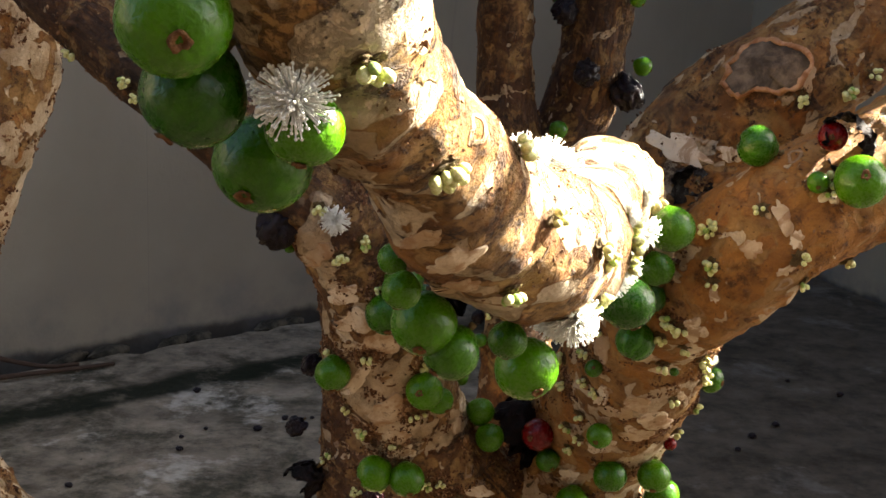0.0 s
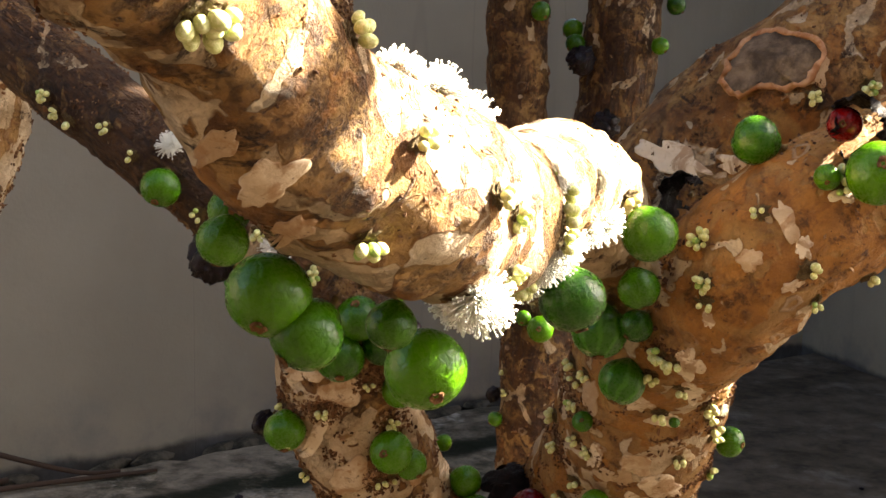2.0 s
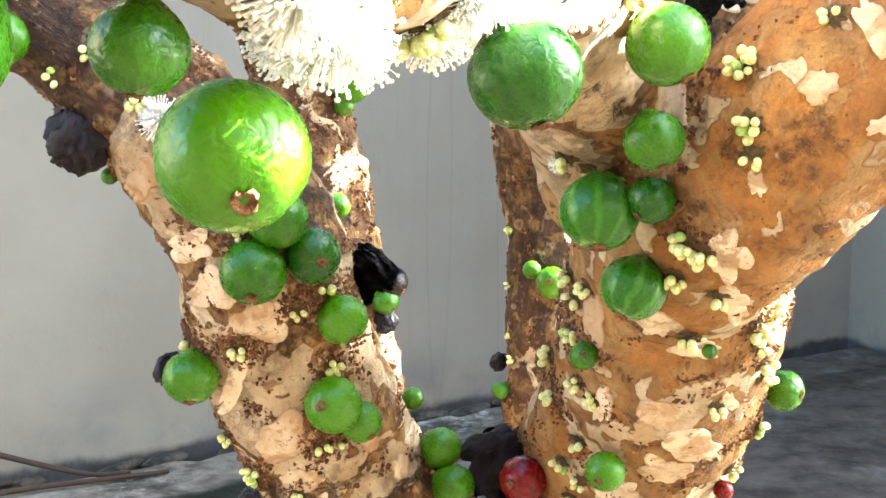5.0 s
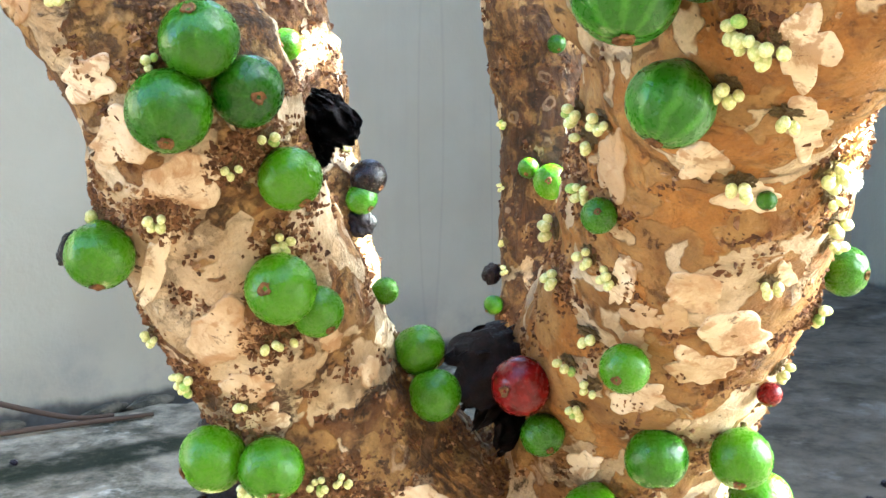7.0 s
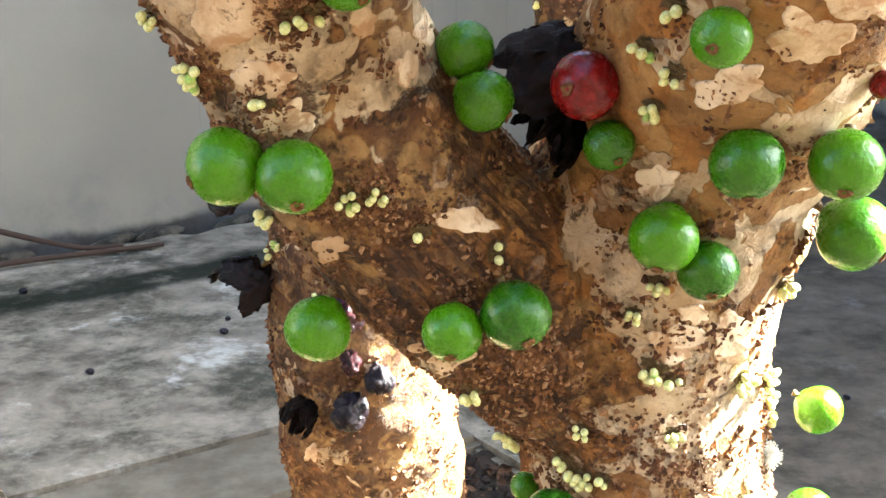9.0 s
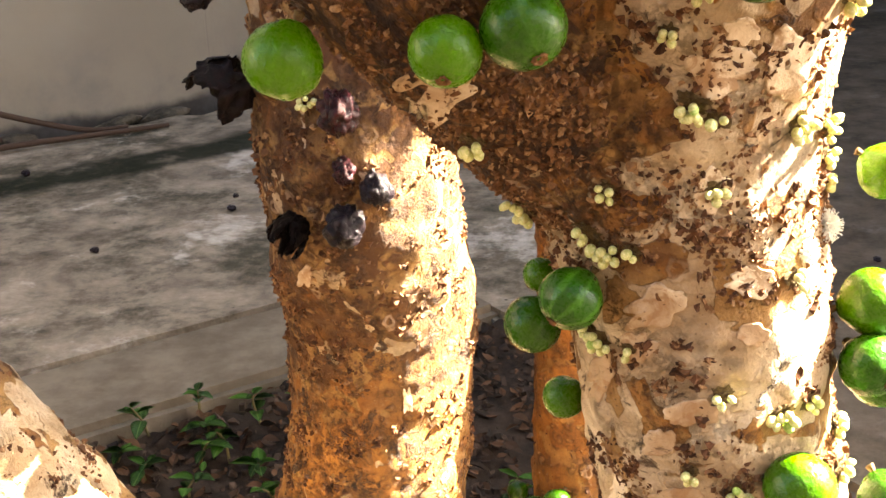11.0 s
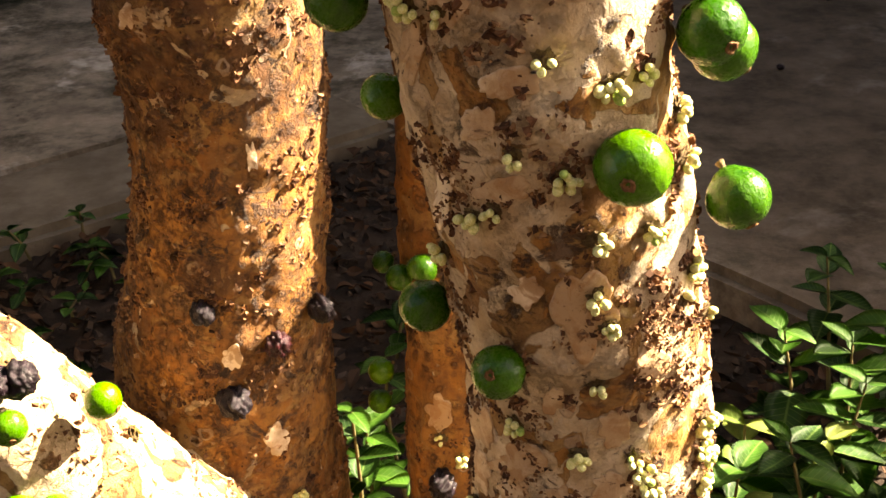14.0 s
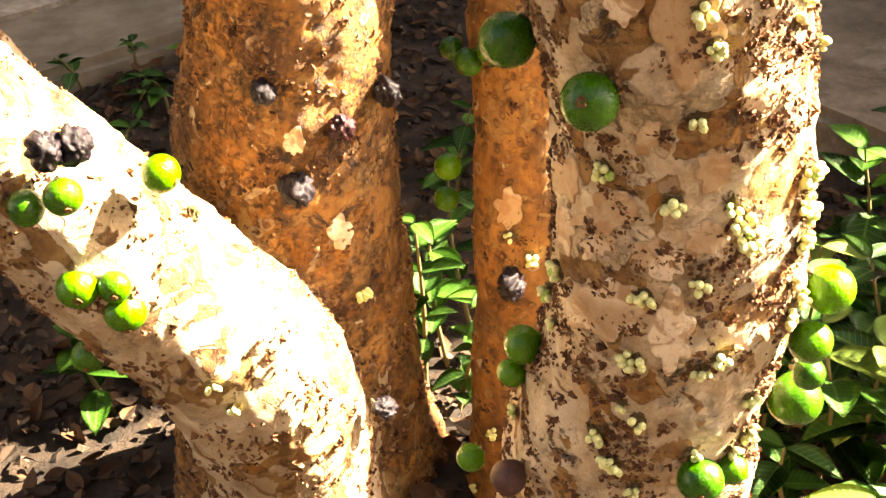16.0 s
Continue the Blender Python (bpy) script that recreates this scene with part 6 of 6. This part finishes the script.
sheet_of_bark(-0.0388, 0.4415, 0.8240, 0.0044, 0.0035, 0, 0.09, -0.97, 0.23, wood["L"])
sheet_of_bark(-0.0274, 0.4608, 0.8068, 0.0033, 0.0057, -15, 0.06, -0.96, 0.26, wood["L"])
sheet_of_bark(-0.0200, 0.4814, 0.8177, 0.0032, 0.0074, -25, 0.04, -0.97, 0.23, wood["L"])
sheet_of_bark(0.0794, 0.2885, 0.9264, 0.0058, 0.0092, 0, -0.27, -0.96, 0.01, wood["R2"])
sheet_of_bark(0.0877, 0.3179, 0.9064, 0.0048, 0.0068, -10, -0.27, -0.96, 0.07, wood["R2"])
sheet_of_bark(0.0666, 0.3380, 0.8961, 0.0062, 0.0044, 0, -0.19, -0.98, 0.10, wood["R2"])
sheet_of_bark(0.0477, 0.3664, 0.8925, 0.0040, 0.0095, 0, -0.13, -0.99, 0.10, wood["R"])
sheet_of_bark(0.0542, 0.3906, 0.8539, 0.0039, 0.0069, -10, -0.13, -0.97, 0.19, wood["R"])
sheet_of_bark(0.0741, 0.3780, 0.8538, 0.0083, 0.0058, 0, -0.19, -0.96, 0.19, wood["R"])
sheet_of_bark(0.0896, 0.3929, 0.8375, 0.0113, 0.0069, -10, -0.22, -0.95, 0.22, wood["R"])
sheet_of_bark(0.0823, 0.4066, 0.8232, 0.0099, 0.0054, 0, -0.19, -0.95, 0.25, wood["R"])
sheet_of_bark(0.0604, 0.4062, 0.8325, 0.0032, 0.0032, 0, -0.14, -0.96, 0.23, wood["R"])
sheet_of_bark(0.0659, 0.4271, 0.8070, 0.0086, 0.0048, 10, -0.15, -0.95, 0.27, wood["R"])
sheet_of_bark(0.0824, 0.3475, 0.8853, 0.0075, 0.0038, 0, -0.23, -0.97, 0.12, wood["R"])
sheet_of_bark(0.1010, 0.3799, 0.8585, 0.0030, 0.0038, -20, -0.25, -0.95, 0.18, wood["R"])
sheet_of_bark(0.0697, 0.3892, 0.8436, 0.0043, 0.0051, 0, -0.17, -0.96, 0.21, wood["R"])
sheet_of_bark(-0.0529, 0.4695, 0.7475, 0.0055, 0.0038, 10, 0.09, -0.95, 0.29, wood["L"])
sheet_of_bark(-0.0085, 0.4689, 0.7570, 0.0094, 0.0041, -10, -0.01, -0.96, 0.27, wood["L"])
sheet_of_bark(0.0525, 0.4669, 0.7702, 0.0070, 0.0043, 20, -0.15, -0.96, 0.24, wood["R"])
sheet_of_bark(0.0843, 0.4892, 0.7095, 0.0070, 0.0090, 0, -0.20, -0.92, 0.35, wood["C"])
sheet_of_bark(0.0695, 0.4821, 0.7206, 0.0049, 0.0030, 0, -0.18, -0.93, 0.33, wood["C"])
sheet_of_bark(-0.0162, 0.4876, 0.7003, 0.0121, 0.0040, 25, 0.01, -0.93, 0.37, wood["L"])
sheet_of_bark(0.0610, 0.3948, 0.8424, 0.0066, 0.0044, 0, -0.21, -0.97, 0.10, wood["R"])
sheet_of_bark(-0.0393, 0.4407, 0.8245, 0.0030, 0.0039, 0, 0.07, -0.99, 0.13, wood["L"])
sheet_of_bark(-0.0164, 0.4795, 0.7120, 0.0105, 0.0040, 25, 0.02, -0.97, 0.24, wood["L"])
sheet_of_bark(0.0655, 0.4858, 0.7087, 0.0090, 0.0066, 0, -0.19, -0.95, 0.24, wood["C"])
sheet_of_bark(0.0666, 0.4998, 0.6675, 0.0053, 0.0062, 0, -0.18, -0.93, 0.32, wood["C"])
sheet_of_bark(0.0842, 0.5083, 0.6351, 0.0055, 0.0046, 0, -0.21, -0.90, 0.38, wood["C"])
sheet_of_bark(0.0520, 0.5118, 0.6241, 0.0103, 0.0056, 20, -0.14, -0.91, 0.40, wood["C"])
sheet_of_bark(0.0481, 0.5165, 0.6080, 0.0053, 0.0053, 0, -0.06, -0.93, 0.37, wood["C"])
sheet_of_bark(0.0654, 0.5105, 0.5867, 0.0089, 0.0045, 10, -0.10, -0.90, 0.41, wood["C"])
sheet_of_bark(0.0573, 0.5192, 0.5709, 0.0055, 0.0046, 0, -0.08, -0.90, 0.44, wood["C"])
sheet_of_bark(0.0817, 0.5078, 0.6338, 0.0076, 0.0051, 0, -0.15, -0.94, 0.31, wood["C"])
sheet_of_bark(0.0841, 0.5091, 0.6152, 0.0052, 0.0035, 0, -0.15, -0.92, 0.35, wood["C"])
sheet_of_bark(0.0378, 0.5299, 0.5913, 0.0037, 0.0083, -10, -0.04, -0.92, 0.39, wood["C"])
sheet_of_bark(-0.0443, 0.7786, 0.4553, 0.0025, 0.0070, 0, 0.09, -0.90, 0.42, wood["A"])
sheet_of_bark(-0.0948, 0.7615, 0.5386, 0.0034, 0.0057, -20, 0.17, -0.93, 0.33, wood["A"])
sheet_of_bark(0.0922, 0.5281, 0.4978, 0.0113, 0.0141, 0, -0.14, -0.87, 0.47, wood["C"])
sheet_of_bark(0.0462, 0.5420, 0.5352, 0.0031, 0.0093, -8, -0.04, -0.92, 0.39, wood["C"])
sheet_of_bark(0.0631, 0.5224, 0.5463, 0.0088, 0.0044, 10, -0.08, -0.92, 0.38, wood["C"])
sheet_of_bark(0.0735, 0.5601, 0.4120, 0.0109, 0.0065, 0, -0.08, -0.82, 0.57, wood["C"])
sheet_of_bark(0.0879, 0.5531, 0.3987, 0.0054, 0.0044, 30, -0.11, -0.80, 0.59, wood["C"])
sheet_of_bark(0.0728, 0.5319, 0.5033, 0.0047, 0.0056, 0, -0.10, -0.88, 0.46, wood["C"])
sheet_of_bark(0.1071, 0.5438, 0.4371, 0.0062, 0.0062, 0, -0.16, -0.82, 0.55, wood["C"])
sheet_of_bark(0.1196, 0.5403, 0.4671, 0.0060, 0.0060, 0, -0.19, -0.84, 0.50, wood["C"])
sheet_of_bark(0.0599, 0.5807, 0.4163, 0.0045, 0.0090, 20, -0.06, -0.83, 0.55, wood["C"])
sheet_of_bark(0.0843, 0.5445, 0.4504, 0.0041, 0.0051, 0, -0.11, -0.84, 0.53, wood["C"])
sheet_of_bark(0.0754, 0.5683, 0.3630, 0.0143, 0.0110, 0, -0.11, -0.81, 0.57, wood["C"])
sheet_of_bark(0.0986, 0.5553, 0.3603, 0.0086, 0.0129, 0, -0.16, -0.80, 0.59, wood["C"])
sheet_of_bark(0.0709, 0.5636, 0.3960, 0.0063, 0.0042, 20, -0.11, -0.84, 0.53, wood["C"])
sheet_of_bark(0.0493, 0.8122, 0.2665, 0.0066, 0.0116, 0, -0.04, -0.86, 0.51, wood["B"])
sheet_of_bark(0.0599, 0.5808, 0.3947, 0.0033, 0.0087, 10, -0.08, -0.85, 0.52, wood["C"])
sheet_of_bark(0.1069, 0.5466, 0.4083, 0.0070, 0.0060, 0, -0.19, -0.83, 0.52, wood["C"])
sheet_of_bark(0.0943, 0.5515, 0.3938, 0.0062, 0.0052, 0, -0.16, -0.82, 0.54, wood["C"])
sheet_of_bark(0.1107, 0.5732, 0.2720, 0.0073, 0.0048, 0, -0.16, -0.73, 0.67, wood["C"])
sheet_of_bark(-0.1123, 0.7415, 0.3403, 0.0064, 0.0052, 0, 0.19, -0.86, 0.46, wood["G"])
sheet_of_bark(-0.0467, 0.7870, 0.2716, 0.0064, 0.0096, 0, 0.09, -0.85, 0.52, wood["A"])
sheet_of_bark(-0.0661, 0.7745, 0.3369, 0.0054, 0.0066, 0, 0.12, -0.88, 0.45, wood["A"])
sheet_of_bark(0.1097, 0.2546, 0.9929, 0.0034, 0.0085, 25, -0.26, -0.97, 0.01, wood["R2"])
sheet_of_bark(0.0961, 0.2578, 0.9771, 0.0046, 0.0052, 0, -0.23, -0.97, 0.04, wood["R2"])
sheet_of_bark(0.1328, 0.2555, 1.0066, 0.0057, 0.0051, 0, -0.30, -0.95, -0.02, wood["R2"])
sheet_of_bark(0.1165, 0.2533, 0.9836, 0.0034, 0.0047, 0, -0.27, -0.96, 0.03, wood["R2"])
sheet_of_bark(0.1132, 0.2553, 0.9673, 0.0044, 0.0023, 20, -0.26, -0.96, 0.06, wood["R2"])
sheet_of_bark(0.0828, 0.2716, 0.9495, 0.0022, 0.0036, 20, -0.19, -0.98, 0.10, wood["R2"])
sheet_of_bark(0.0604, 0.2952, 0.9684, 0.0052, 0.0135, 0, -0.14, -0.99, 0.06, wood["R"])
sheet_of_bark(0.0819, 0.3562, 1.0126, 0.0170, 0.0071, -20, -0.21, -0.97, 0.07, wood["R3"])
sheet_of_bark(0.1098, 0.3527, 1.0108, 0.0071, 0.0042, 0, -0.25, -0.96, 0.08, wood["R3"])
sheet_of_bark(0.1423, 0.3400, 1.0567, 0.0082, 0.0082, 0, -0.30, -0.95, 0.01, wood["R3"])
sheet_of_bark(-0.1196, 0.3790, 0.9406, 0.0054, 0.0098, -30, 0.19, -0.98, 0.09, wood["L"])
sheet_of_bark(-0.0751, 0.0070, 1.0263, 0.0072, 0.0039, 30, 0.05, -0.99, 0.12, wood["F"])
sheet_of_bark(-0.0851, 0.0012, 1.0344, 0.0051, 0.0026, 30, 0.09, -0.99, 0.09, wood["F"])
sheet_of_bark(-0.0731, 0.0309, 1.0128, 0.0073, 0.0034, 30, 0.18, -0.98, 0.03, wood["F"])
